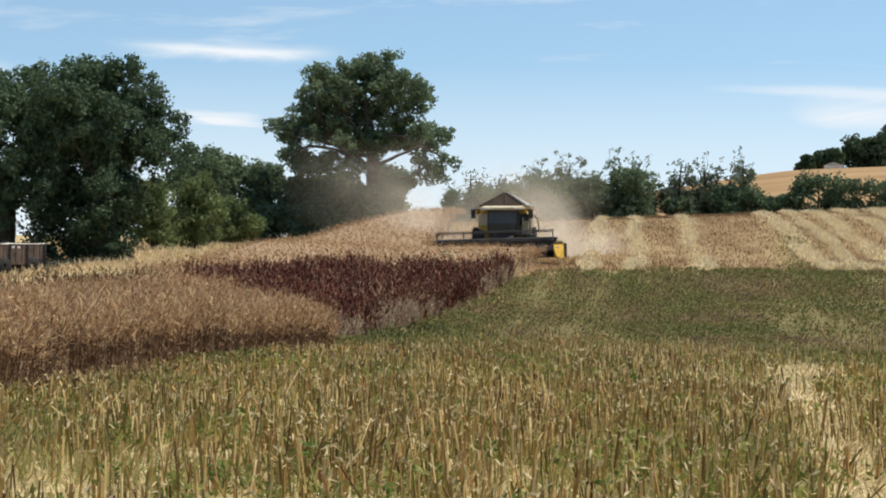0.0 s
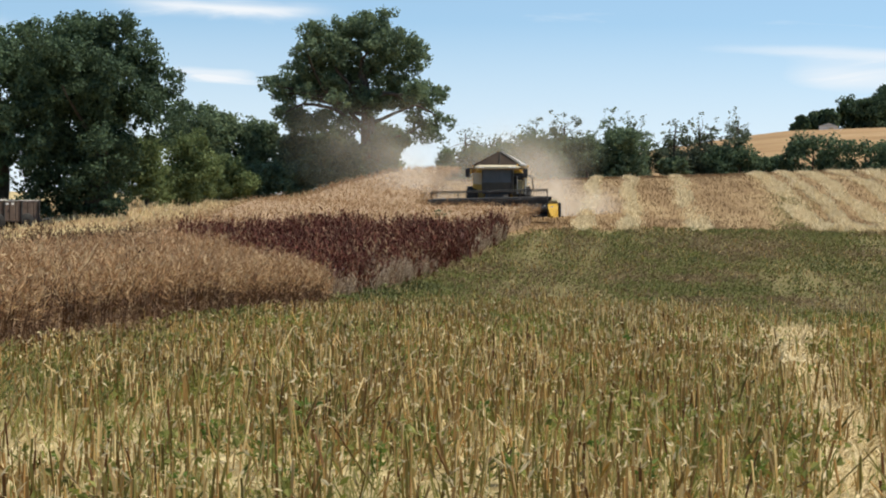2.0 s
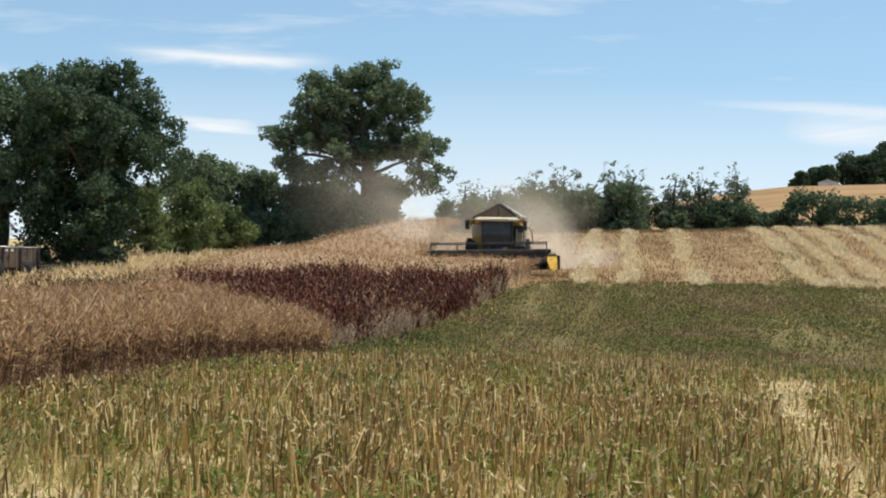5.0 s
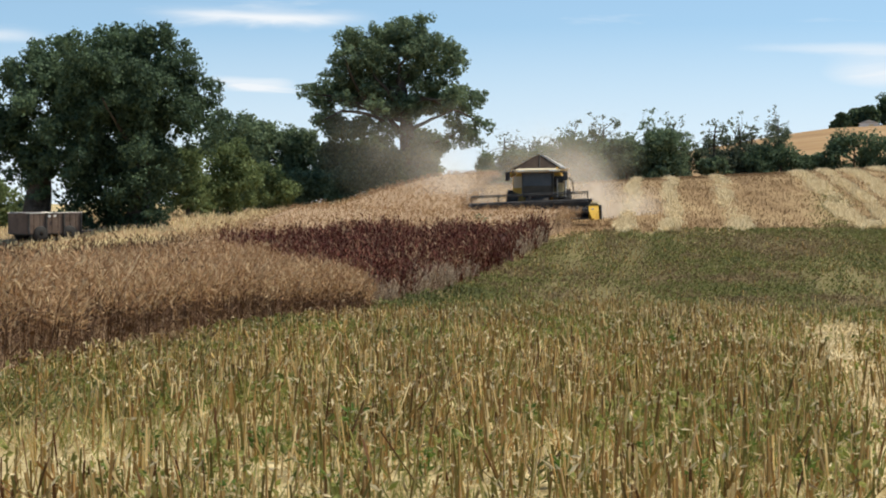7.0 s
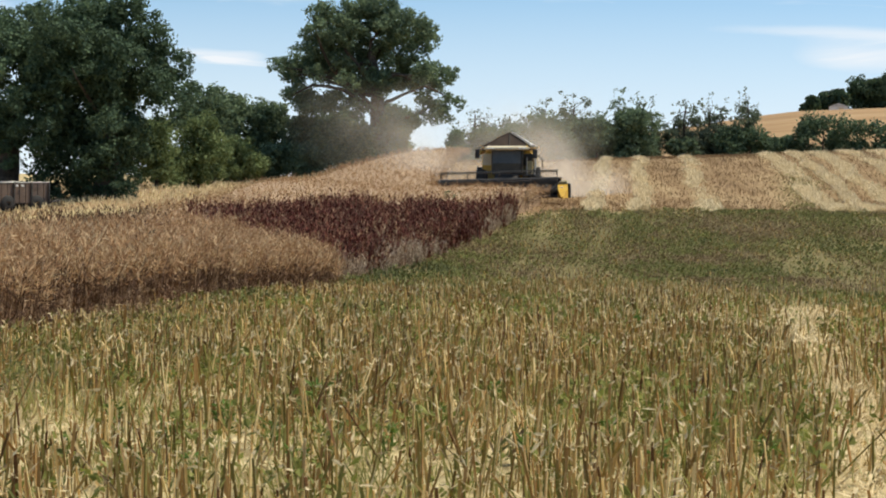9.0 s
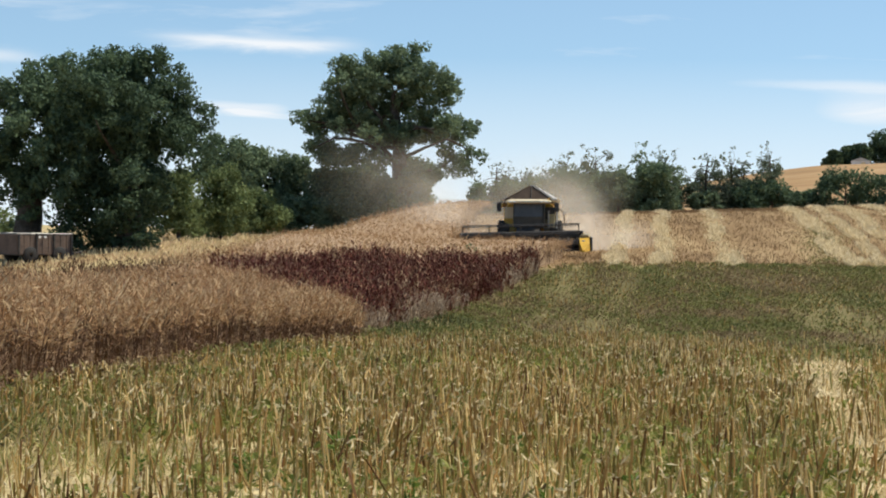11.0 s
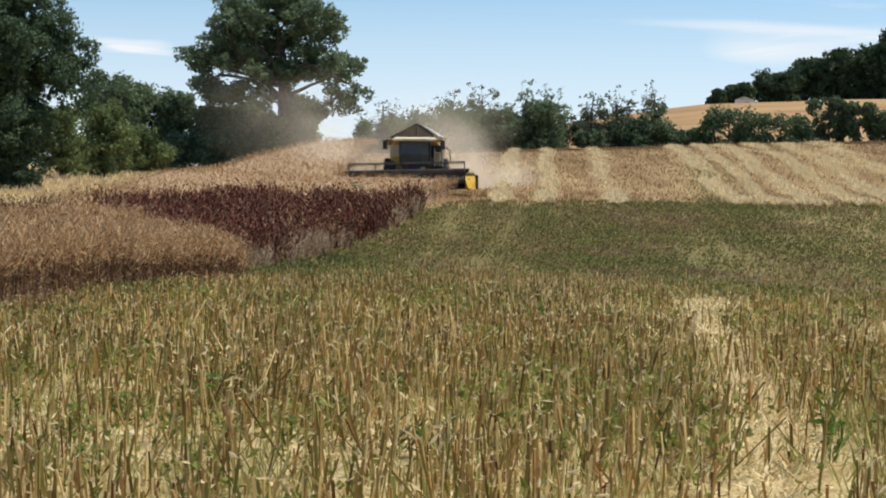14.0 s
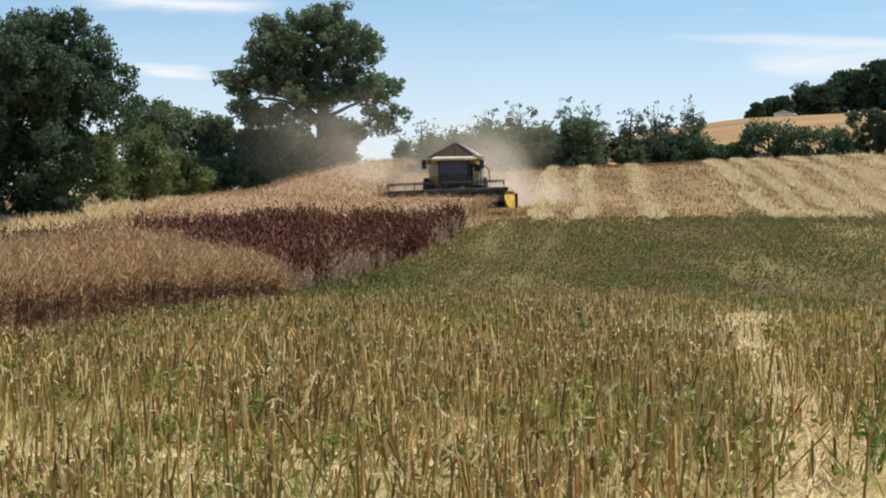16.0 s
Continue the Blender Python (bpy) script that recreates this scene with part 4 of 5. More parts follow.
def build_harvester(m):
    h = thing("combine_harvester", m, "dusty yellow combine harvester cutting the crop with a wide header", "harvester")
    # body behind the cab
    body = part("body", lofted([[(-1.45, y, zb), (1.45, y, zb), (1.45, y, zt - 0.25), (1.2, y, zt), (-1.2, y, zt), (-1.45, y, zt - 0.25)] for y, zb, zt in ((1.2, 1.1, 2.8), (1.6, 0.9, 2.86), (5.2, 0.9, 2.86), (6.6, 1.5, 2.75), (7.0, 1.8, 2.5))]), YELLOW, h)
    for s in (-1, 1):
        for k in range(3):
            # right-hand panels take the shaded olive, left-hand ones the lit yellow
            part("side_panel", boxed((0.05, 1.45, 1.25), (s * 1.48, 2.0 + k * 1.55, 1.95), bevel=0.015), OLIVE_SHADE if s > 0 else YELLOW, body, "dusty side panel, toned olive for shade on the right")
        part("front_bulkhead", boxed((0.62, 0.12, 0.85), (s * 1.14, 1.1, 1.55)), OLIVE_SHADE if s > 0 else YELLOW, body)
        part("upper_bulkhead", boxed((0.62, 0.12, 0.66), (s * 1.14, 1.1, 2.31)), DARK_METAL if s > 0 else CREAM, body)
    for k in range(9):
        part("grille_slat", boxed((0.5, 0.03, 0.035), (1.15, 1.02, 1.55 + k * 0.1), (25, 0, 0), 0), DARK_METAL, body)
    part("straw_hood", lofted([[(-1.0, y, zb), (1.0, y, zb), (1.0, y, zt), (-1.0, y, zt)] for y, zb, zt in ((6.3, 0.9, 2.2), (7.2, 0.7, 1.9), (7.6, 0.6, 1.3))]), DARK_METAL, h)
    # grain tank with its raised peaked cover
    part("grain_tank", lofted([[(-1.45, 1.7, 2.85), (1.45, 1.7, 2.85), (1.45, 4.6, 2.85), (-1.45, 4.6, 2.85)], [(-1.6, 1.45, 3.07), (1.6, 1.45, 3.07), (1.6, 4.8, 3.07), (-1.6, 4.8, 3.07)]]), CREAM, h)
    cover = part("tank_cover", lofted([[(-1.42, 1.42, 3.06), (1.3, 1.42, 3.06), (0.10, 1.9, 3.88), (-0.02, 1.9, 3.88)], [(-1.42, 1.50, 3.02), (1.3, 1.50, 3.02), (0.10, 2.0, 3.84), (-0.02, 2.0, 3.84)]]), CANVAS, h, "dark raised front cover of the grain tank")
    part("cover_rib", tubed((0.04, 1.40, 3.08), (0.04, 1.88, 3.87), 0.025), DARK_METAL, cover)
    # sunlit right flap painted pale, unlit left flap painted dark
    part("tank_flap", lofted([[(1.46, 1.36, 3.10), (1.42, 4.6, 3.12), (0.06, 4.4, 3.70), (0.20, 1.84, 3.91)], [(1.36, 1.40, 3.05), (1.36, 4.6, 3.07), (0.02, 4.4, 3.66), (0.08, 1.88, 3.87)]]), PALE_PANEL, h, "sheet metal flap of the grain tank, pale as if sunlit")
    part("tank_flap", lofted([[(-1.48, 1.40, 3.10), (-1.62, 4.6, 3.20), (-0.2, 4.4, 3.84), (-0.06, 1.88, 3.89)], [(-1.44, 1.42, 3.05), (-1.58, 4.6, 3.15), (-0.17, 4.4, 3.80), (-0.03, 1.90, 3.85)]]), CANVAS, h)
    # cab
    cab = part("cab", lofted([[(-0.80, 0.05, 1.45), (0.80, 0.05, 1.45), (0.86, 1.6, 1.45), (-0.86, 1.6, 1.45)], [(-0.84, -0.12, 2.1), (0.84, -0.12, 2.1), (0.88, 1.6, 2.1), (-0.88, 1.6, 2.1)], [(-0.80, 0.02, 2.86), (0.80, 0.02, 2.86), (0.84, 1.6, 2.86), (-0.84, 1.6, 2.86)]]), DARK_METAL, h)
    part("windscreen", lofted([[(-0.76, -0.02, 1.58), (0.76, -0.02, 1.58), (0.76, 0.02, 1.58), (-0.76, 0.02, 1.58)], [(-0.80, -0.145, 2.1), (0.80, -0.145, 2.1), (0.80, -0.10, 2.1), (-0.80, -0.10, 2.1)], [(-0.77, -0.015, 2.82), (0.77, -0.015, 2.82), (0.77, 0.03, 2.82), (-0.77, 0.03, 2.82)]]), WINDSCREEN, cab, "dark curved windscreen")
    for s in (-1, 1):
        part("door_window", boxed((0.03, 1.1, 1.3), (s * 0.875, 0.75, 2.25)), WINDSCREEN, cab)
        part("cab_pillar", tubed((s * 0.82, -0.12, 2.1), (s * 0.80, 0.0, 2.87), 0.035), DARK_METAL, cab)
        part("lower_pillar", tubed((s * 0.80, 0.02, 1.46), (s * 0.83, -0.13, 2.1), 0.035), DARK_METAL, cab)
    roof = part("roof", lofted([[(x * w, y0 + (y1 - y0) * (k in (2, 3)), z) for k, x in enumerate((-1, 1, 1, -1))] for w, y0, y1, z in ((1.12, -0.28, 1.75, 2.84), (1.28, -0.48, 1.8, 2.90), (1.26, -0.46, 1.8, 3.0), (0.98, -0.22, 1.38, 3.09))]), CREAM, h, "dusty cream cab roof")
    for x in (-1.0, -0.78, 0.78, 1.0):
        part("work_lamp", boxed((0.17, 0.08, 0.09), (x, -0.48, 2.94), bevel=0.015), LAMP_GLASS, roof)
    part("beacon", revolved([(0, 0.0), (0, 0.06), (0.14, 0.05), (0.17, 0.0)], 12), YELLOW, roof).matrix_local = pose(1.12, 0.6, 3.0, 0, -90, 0)
    part("air_intake", boxed((0.34, 0.7, 0.16), (1.42, 0.9, 3.1), (0, 8, 0), 0.04), PALE_PANEL, roof, "pale intake box beside the roof")
    for s in (-1, 1):
        arm = part("mirror_arm", tubed((s * 1.0, -0.35, 2.92), (s * 1.62, -0.5, 2.9), 0.028), DARK_METAL, h)
        part("mirror", boxed((0.26, 0.09, 0.52), (s * 1.64, -0.5, 2.64), bevel=0.04), DARK_METAL, arm, "black housed side mirror")
        part("arm_drop", tubed((s * 1.62, -0.5, 2.91), (s * 1.64, -0.48, 2.5), 0.02), DARK_METAL, arm)
    # platform, rails and ladder
    plat = part("platform", boxed((0.75, 1.3, 0.06), (1.25, 0.7, 1.42), bevel=0.01), DARK_METAL, h)
    for x, y in ((1.6, 0.08), (1.6, 0.7), (1.6, 1.3), (1.15, 0.08)):
        part("rail_post", tubed((x, y, 1.44), (x, y, 2.45), 0.02), PALE_PANEL, plat)
    for z in (1.95, 2.45):
        part("handrail", tubed((1.6, 0.08, z), (1.6, 1.3, z), 0.02), PALE_PANEL, plat)
    part("tool_box", boxed((0.34, 0.3, 0.75), (1.30, 0.25, 1.85)), OLIVE_SHADE, plat)
    for k in range(4):
        part("step", boxed((0.45, 0.2, 0.03), (1.85 + 0.1 * (3 - k), 0.3, 0.55 + 0.27 * k), bevel=0), DARK_METAL, plat)
    for y in (0.18, 0.42):
        part("ladder_side", tubed((2.2, y, 0.42), (1.78, y, 1.45), 0.02), DARK_METAL, plat)
    # wheels
    for x in (-1.5, 1.5):
        wheel(h, x, 1.5, 0.92, 0.68)
    for x in (-1.25, 1.25):
        wheel(h, x, 5.5, 0.6, 0.45)
    part("axle", tubed((-1.5, 1.5, 0.92), (1.5, 1.5, 0.92), 0.16), DARK_METAL, h)
    part("rear_axle", tubed((-1.25, 5.5, 0.6), (1.25, 5.5, 0.6), 0.1), DARK_METAL, h)
    part("feeder_house", lofted([[(-0.65, y, zb), (0.65, y, zb), (0.65, y, zt), (-0.65, y, zt)] for y, zb, zt in ((-1.6, 0.25, 1.05), (0.2, 0.8, 1.5), (1.4, 1.0, 1.9))]), DARK_METAL, h)
    for a, b in (((1.66, 1.3, 1.5), (2.0, 1.3, 1.75)), ((2.0, 1.3, 1.75), (1.95, 1.3, 2.35)), ((1.95, 1.3, 2.35), (1.6, 1.3, 2.6))):
        part("boarding_rail", tubed(a, b, 0.03), DARK_METAL, h)
    part("unloading_auger", tubed((-1.75, 1.6, 2.75), (-1.7, 6.4, 2.85), 0.17, sides=14), YELLOW, h)
    # header, leaning a little over its width
    head = new("header")
    head.parent = h
    head.matrix_local = pose(-0.22, -1.7, 0.05, 0, -1.6, 0)
    tagged(head, "wide dark cutting header with reel and yellow end divider")
    half = 3.4
    part("trough", lofted([[(x, 0.35, 0.12), (x, -0.85, 0.06), (x, -0.9, 0.12), (x, 0.1, 0.22), (x, 0.28, 0.5), (x, 0.28, 1.05), (x, 0.4, 1.05)] for x in (-half, half)]), DARK_METAL, head)
    part("top_beam", boxed((2 * half, 0.16, 0.16), (0, 0.34, 1.10)), DARK_METAL, head)
    aug = part("auger", tubed((-half + 0.1, -0.12, 0.52), (half - 0.1, -0.12, 0.52), 0.2, sides=14), GREY_METAL, head)
    bm = bmesh.new()
    last = None
    for i in range(241):
        x = -half + 0.15 + (2 * half - 0.3) * i / 240
        a = (i / 240 * 26) * math.pi * (1 if x < 0 else -1)
        p = [bm.verts.new((x, -0.12 + r * math.cos(a), 0.52 + r * math.sin(a))) for r in (0.19, 0.30)]
        if last:
            bm.faces.new((last[0], last[1], p[1], p[0]))
        last = p
    part("auger_flight", bm, GREY_METAL, aug)
    # reel
    cy, cz, rr = -0.75, 1.12, 0.52
    reel = part("reel_shaft", tubed((-half + 0.1, cy, cz), (half - 0.1, cy, cz), 0.075, sides=10), DARK_METAL, head)
    for k in range(6):
        a = math.radians(60 * k + 8)
        y, z = cy + rr * math.cos(a), cz + rr * math.sin(a)
        bar = part("reel_bar", tubed((-half + 0.12, y, z), (half - 0.12, y, z), 0.028, sides=6), DARK_METAL, reel)
        bm = bmesh.new()
        for i in range(46):
            x = -half + 0.2 + i * (2 * half - 0.4) / 45
            add_tube(bm, (x, y, z), (x, y + 0.06, z - 0.24), 0.008, sides=4)
        part("tine_comb", bm, DARK_METAL, bar)
    for x in (-half + 0.15, -1.75, 0.0, 1.75, half - 0.15):
        for k in range(6):
            a = math.radians(60 * k + 8)
            part("reel_spoke", tubed((x, cy, cz), (x, cy + rr * math.cos(a), cz + rr * math.sin(a)), 0.02, sides=6), DARK_METAL, reel)
    for s in (-1, 1):
        part("reel_arm", tubed((s * (half + 0.02), 0.35, 1.15), (s * (half + 0.02), -0.75, 1.12), 0.05), DARK_METAL, head)
        part("lift_ram", tubed((s * (half + 0.04), 0.2, 0.75), (s * (half + 0.04), -0.45, 1.05), 0.03), GREY_METAL, head)
        end = part("end_sheet", lofted([[(s * half, 0.4, 0.1), (s * half, -0.9, 0.08), (s * half, -0.85, 0.45), (s * half, 0.2, 1.1), (s * half, 0.4, 1.1)], [(s * (half + 0.05), 0.4, 0.1), (s * (half + 0.05), -0.9, 0.08), (s * (half + 0.05), -0.85, 0.45), (s * (half + 0.05), 0.2, 1.1), (s * (half + 0.05), 0.4, 1.1)]]), DARK_METAL if s < 0 else YELLOW, head)
        part("divider", lofted([[(s * (half + dx0), y, zb), (s * (half + dx1), y, zb), (s * (half + dx1), y, zt), (s * (half + dx0), y, zt)] for dx0, dx1, y, zb, zt in ((-0.1, 0.42, 0.1, 0.12, 0.88), (-0.16, 0.46, -0.6, 0.06, 0.80), (-0.1, 0.40, -1.2, 0.05, 0.52), (0.08, 0.2, -1.9, 0.03, 0.12))]), DARK_METAL if s < 0 else YELLOW, end, "bright yellow crop divider" if s > 0 else "")
        if s > 0:
            part("divider_edge", boxed((0.14, 0.9, 0.80), (half + 0.50, -0.42, 0.44), bevel=0.05), DARK_METAL, end, "dark outer side plate")
            # added darker cover: paints the shade on top of the yellow divider
            part("divider_shaded_top", lofted([[(half - 0.14, y, z), (half + 0.44, y, z), (half + 0.34, y, z + 0.13), (half - 0.04, y, z + 0.13)] for y, z in ((0.12, 0.885), (-0.62, 0.805))]), OLIVE_SHADE, end, "upper cover, darker to paint the divider's shaded top")
            part("divider_lamp", boxed((0.16, 0.04, 0.12), (half + 0.1, -1.02, 0.60), (20, 0, 0), bevel=0.01), LAMP_GLASS, end)
            for zz in (0.28, 0.52):
                part("divider_rib", boxed((0.46, 0.03, 0.035), (half + 0.14, -1.26 + zz * 0.38, zz), (0, 0, 0), bevel=0.008), DARK_METAL, end)
    part("hose", tubed((half - 0.05, 0.3, 1.2), (half + 0.05, -0.4, 0.9), 0.02), DARK_METAL, head)
    bm = bmesh.new()
    for k in range(60):
        x = -half + 0.06 + k * (2 * half - 0.12) / 59
        add_tube(bm, (x, -0.85, 0.1), (x, -1.02, 0.08), 0.02, 0.004, 4)
    part("knife_bar", bm, GREY_METAL, head)
    return h


HARVEST_AT = spot(2.84, 113.0)
build_harvester(Matrix.Translation(HARVEST_AT) @ pose(0, 0, 0, 0, -0.6, -2.86 - 4.0))

# ---------------------------------------------------------------- trees


def tube_mesh(points, radii, sides=7):
    """A tapered, bent limb."""
    verts, quads = [], []
    for i, (p, r) in enumerate(zip(points, radii)):
        q = points[min(i + 1, len(points) - 1)] - points[max(i - 1, 0)]
        u = np.cross(q, [0.3, 0.9, 0.1])
        u = u / np.linalg.norm(u)
        v = np.cross(q, u)
        v = v / np.linalg.norm(v)
        for k in range(sides):
            a = 2 * np.pi * k / sides
            verts.append(p + r * (u * np.cos(a) + v * np.sin(a)))
    for i in range(len(points) - 1):
        for k in range(sides):
            j = (k + 1) % sides
            quads.append((i * sides + k, i * sides + j, (i + 1) * sides + j, (i + 1) * sides + k))
    return np_mesh("limb", np.array(verts), np.array(quads), mats=[BARK], smooth=True)


def bent(a, b, rnd, amount=0.08, n=7):
    a, b = np.array(a, float), np.array(b, float)
    t = np.linspace(0, 1, n)[:, None]
    off = rnd.normal(0, amount * np.linalg.norm(b - a), (1, 3))
    return a + (b - a) * t + off * np.sin(t * np.pi) + rnd.normal(0, amount * 0.15 * np.linalg.norm(b - a), (n, 3)) * np.sin(t * np.pi)


def crown_mesh(blobs, count, size, mat, rnd, hollow=0.55, spray=1.0, packed=1.0):
    """Leaf sprays spread over and inside the blobs (x, y, z, r), ragged at the rim."""
    big = np.array(blobs)
    # every mass is broken into many small sprays of its own
    parts = []
    for x, y, z, r in big:
        m = max(4, int(9 * packed * (r / 0.6) ** 1.6))
        u = rnd.normal(0, 1, (m, 3))
        u[:, 2] += 0.15
        u /= np.linalg.norm(u, axis=1)[:, None]
        reach = r * rnd.uniform(hollow, 1.08, m)[:, None]
        parts.append(np.column_stack([np.array([x, y, z]) + u * reach * np.array([1, 1, 0.9]), np.minimum(r * 0.5, rnd.uniform(0.25, 0.70, m) * spray)]))
    b = np.concatenate(parts)
    w = b[:, 3] ** 2
    pick = rnd.choice(len(b), count, p=w / w.sum())
    way = rnd.normal(0, 1, (count, 3))
    way /= np.linalg.norm(way, axis=1)[:, None]
    rad = b[pick, 3] * rnd.uniform(0.1, 1, count) ** 0.5 * np.where(rnd.uniform(0, 1, count) < 0.05, 1.3, 1.0)
    root = b[pick, :3] + way * rad[:, None] * np.array([1.0, 1.0, 0.85])
    turn = rnd.normal(0, 1, (count, 3))
    turn = turn - (turn * way).sum(1)[:, None] * way * 0.75
    turn /= np.linalg.norm(turn, axis=1)[:, None]
    ln = size * rnd.uniform(0.6, 1.4, count)
    return sprays("crown", root, root + turn * ln[:, None], ln * 0.8, [mat], way + np.array([0, 0, 0.25]))


def tree(name, az, d, blobs, trunk_top, trunk_r, leaves, size, mat, label, category="tree", group="", limbs=6, seed=1, trunk_x=0.0, hollow=0.55, trunks=1, spray=1.0, packed=1.0, reach=1.0):
    """A tree or bush that stands at az, d; blobs of its crown are (x across, y away, z up, radius) in metres from its foot."""
    rnd = np.random.default_rng(seed)
    p = spot(az, d, -0.05)
    t = thing(name, Matrix.Translation(p) @ pose(0, 0, 0, 0, 0, -az), label, category, group)
    zs = [b[2] for b in blobs]
    for k in range(trunks):
        off = (k - (trunks - 1) / 2) * 0.5
        line = bent((trunk_x + off, 0, -0.1), (trunk_x * 0.5 + off * 2.5, off * 0.4, trunk_top), rnd, 0.03)
        mesh_part("trunk", tube_mesh(line, np.linspace(trunk_r * 1.25, trunk_r * 0.5, len(line)) * np.where(np.arange(len(line)) == 0, 1.25, 1.0), 9), t)
    far = sorted(blobs, key=lambda b: -(b[0] ** 2 + b[1] ** 2 + (b[2] - min(zs)) ** 2 * 0.3) * b[3])[:limbs]
    for b in far:
        f = rnd.uniform(0.45, 0.98)
        start = line[0] + (line[-1] - line[0]) * f
        path = bent(start, start + (np.array(b[:3]) - start) * reach, rnd, 0.09)
        mesh_part("limb", tube_mesh(path, np.linspace(trunk_r * 0.30, trunk_r * 0.06, len(path)), 6), t)
    mesh_part("crown", crown_mesh(blobs, leaves, size, mat, rnd, hollow, spray, packed), t)
    return t


def heap(width, low, high, count, seed, r0=0.22, depth=0.8, lean=0.0, taper=0.6):
    """Blobs that fill an upright rounded crown."""
    rnd = np.random.default_rng(seed)
    out = []
    for i in range(count):
        u = rnd.uniform(0, 1)
        z = low + (high - low) * u
        span = width / 2 * math.sqrt(max(0.06, 1 - abs(2 * u - 0.85) ** 2.2 * taper))
        r = width * r0 * rnd.uniform(0.6, 1.15)
        a = rnd.uniform(0, 2 * math.pi)
        q = math.sqrt(rnd.uniform(0, 1))
        x, y = math.cos(a) * q * max(0.05, span - r * 0.6), math.sin(a) * q * max(0.05, span - r * 0.6) * depth
        out.append((x + lean * u, y, min(z, high - r * 0.75), r))
    return out


def scrub(width, low, high, stems, seed):
    """Blobs strung along upright wands that fan out and thin towards their tips."""
    rnd = np.random.default_rng(seed)
    out = []
    for k in range(stems):
        side = (k + 0.5) / stems * 2 - 1 + rnd.normal(0, 0.12)
        top = high * (1 - 0.38 * abs(side) ** 1.5) * rnd.uniform(0.8, 1.06)
        foot, away = side * width * 0.22, rnd.normal(0, 0.5)
        steps = 9
        for i in range(steps):
            f = (i + rnd.uniform(0, 1)) / steps
            z = low + (top - low) * f
            r = width * 0.19 * (1.2 - f) ** 0.7 * rnd.uniform(0.6, 1.15)
            x = foot + (side * width * 0.5 - foot) * f ** 0.8 + rnd.normal(0, 0.05 * width)
            out.append((x, away + rnd.normal(0, 0.4), z, max(r, 0.12)))
    return out


def leaf_masses(masses, seed, lift=0.0, deep=1.0, shift=0.0):
    """Blobs for masses given as (across, up, radius), each with smaller ones round it."""
    rnd = np.random.default_rng(seed)
    blobs = []
    for x, z, r in masses:
        x, z = x + shift, z + lift
        y = rnd.normal(0, deep)
        blobs.append((x, y, z, r * 0.82))
        for _ in range(4):
            a = rnd.uniform(0, 2 * math.pi)
            blobs.append((x + r * 0.75 * math.cos(a), y * (deep > 1) + rnd.normal(0, 1.6), z + r * 0.65 * math.sin(a), r * rnd.uniform(0.35, 0.55)))
    return blobs


def build_oak():
    # across, up, radius of the main leaf masses in metres, read from the outline of the crown
    masses = [(-7.2, 7.3, 0.75), (-5.0, 7.2, 1.7), (-3.2, 10.3, 1.7), (-3.8, 11.3, 0.8), (-0.6, 10.6, 1.9), (1.3, 11.1, 1.7), (3.2, 9.8, 1.5),
              (4.6, 9.3, 0.75), (2.0, 8.4, 2.3), (-1.0, 8.2, 2.0), (-2.8, 7.0, 1.7), (-4.9, 4.8, 1.5), (-2.8, 4.4, 1.5), (2.6, 6.4, 1.9),
              (4.6, 6.0, 1.5), (6.0, 6.6, 0.8), (6.2, 4.6, 0.9), (4.6, 4.2, 1.3), (-1.2, 3.9, 1.0), (1.9, 3.4, 0.9), (5.6, 3.4, 0.8), (3.4, 3.2, 0.7),
              (-0.6, 6.0, 1.5), (0.9, 6.0, 1.3), (-3.9, 8.8, 1.5), (0.2, 12.0, 1.0), (-1.9, 11.2, 1.3), (-2.0, 9.2, 1.3), (-6.0, 6.3, 0.9), (0.6, 4.4, 0.7)]
    blobs = leaf_masses(masses, 5, 0.35)
    tree("oak_tree", -1.13, 150, blobs, 8.5, 0.62, 58000, 0.20, LEAF_OAK, "tall old oak with open spreading crown on the field edge", "tree", "", 16, 3, 0.0, 0.38, 1, 1.1, 0.85)


build_oak()
tree("broadleaf_tree", -10.75, 107, leaf_masses([(-4.4, 5.2, 1.4), (-3.7, 6.9, 1.5), (-2.7, 8.5, 1.4), (-1.3, 9.7, 1.25), (0.3, 10.0, 1.2), (1.7, 9.8, 1.2), (-1.5, 7.6, 1.9), (0.5, 7.8, 2.0), (2.2, 8.0, 1.8), (3.0, 6.4, 1.6), (-2.5, 5.4, 1.7),
      (0.0, 5.3, 1.9), (2.0, 5.5, 1.8), (-3.4, 3.8, 1.1), (-0.6, 3.9, 1.2), (1.3, 3.7, 1.3), (-2.0, 4.2, 1.1), (-4.9, 4.0, 1.0), (-5.0, 6.4, 0.9), (-2.45, 0.6, 0.6), (-2.35, 1.6, 0.7), (-2.2, 2.6, 0.85)], 12, 0.0, 1.5, 0.8), 6.0, 0.7, 54000, 0.18, LEAF_DARK, "large dense dark green tree with bare lower trunk", "tree", "trees by the trailer", 3, 12, -1.6, 0.7, 1, 1.0, 1.0, 0.55)
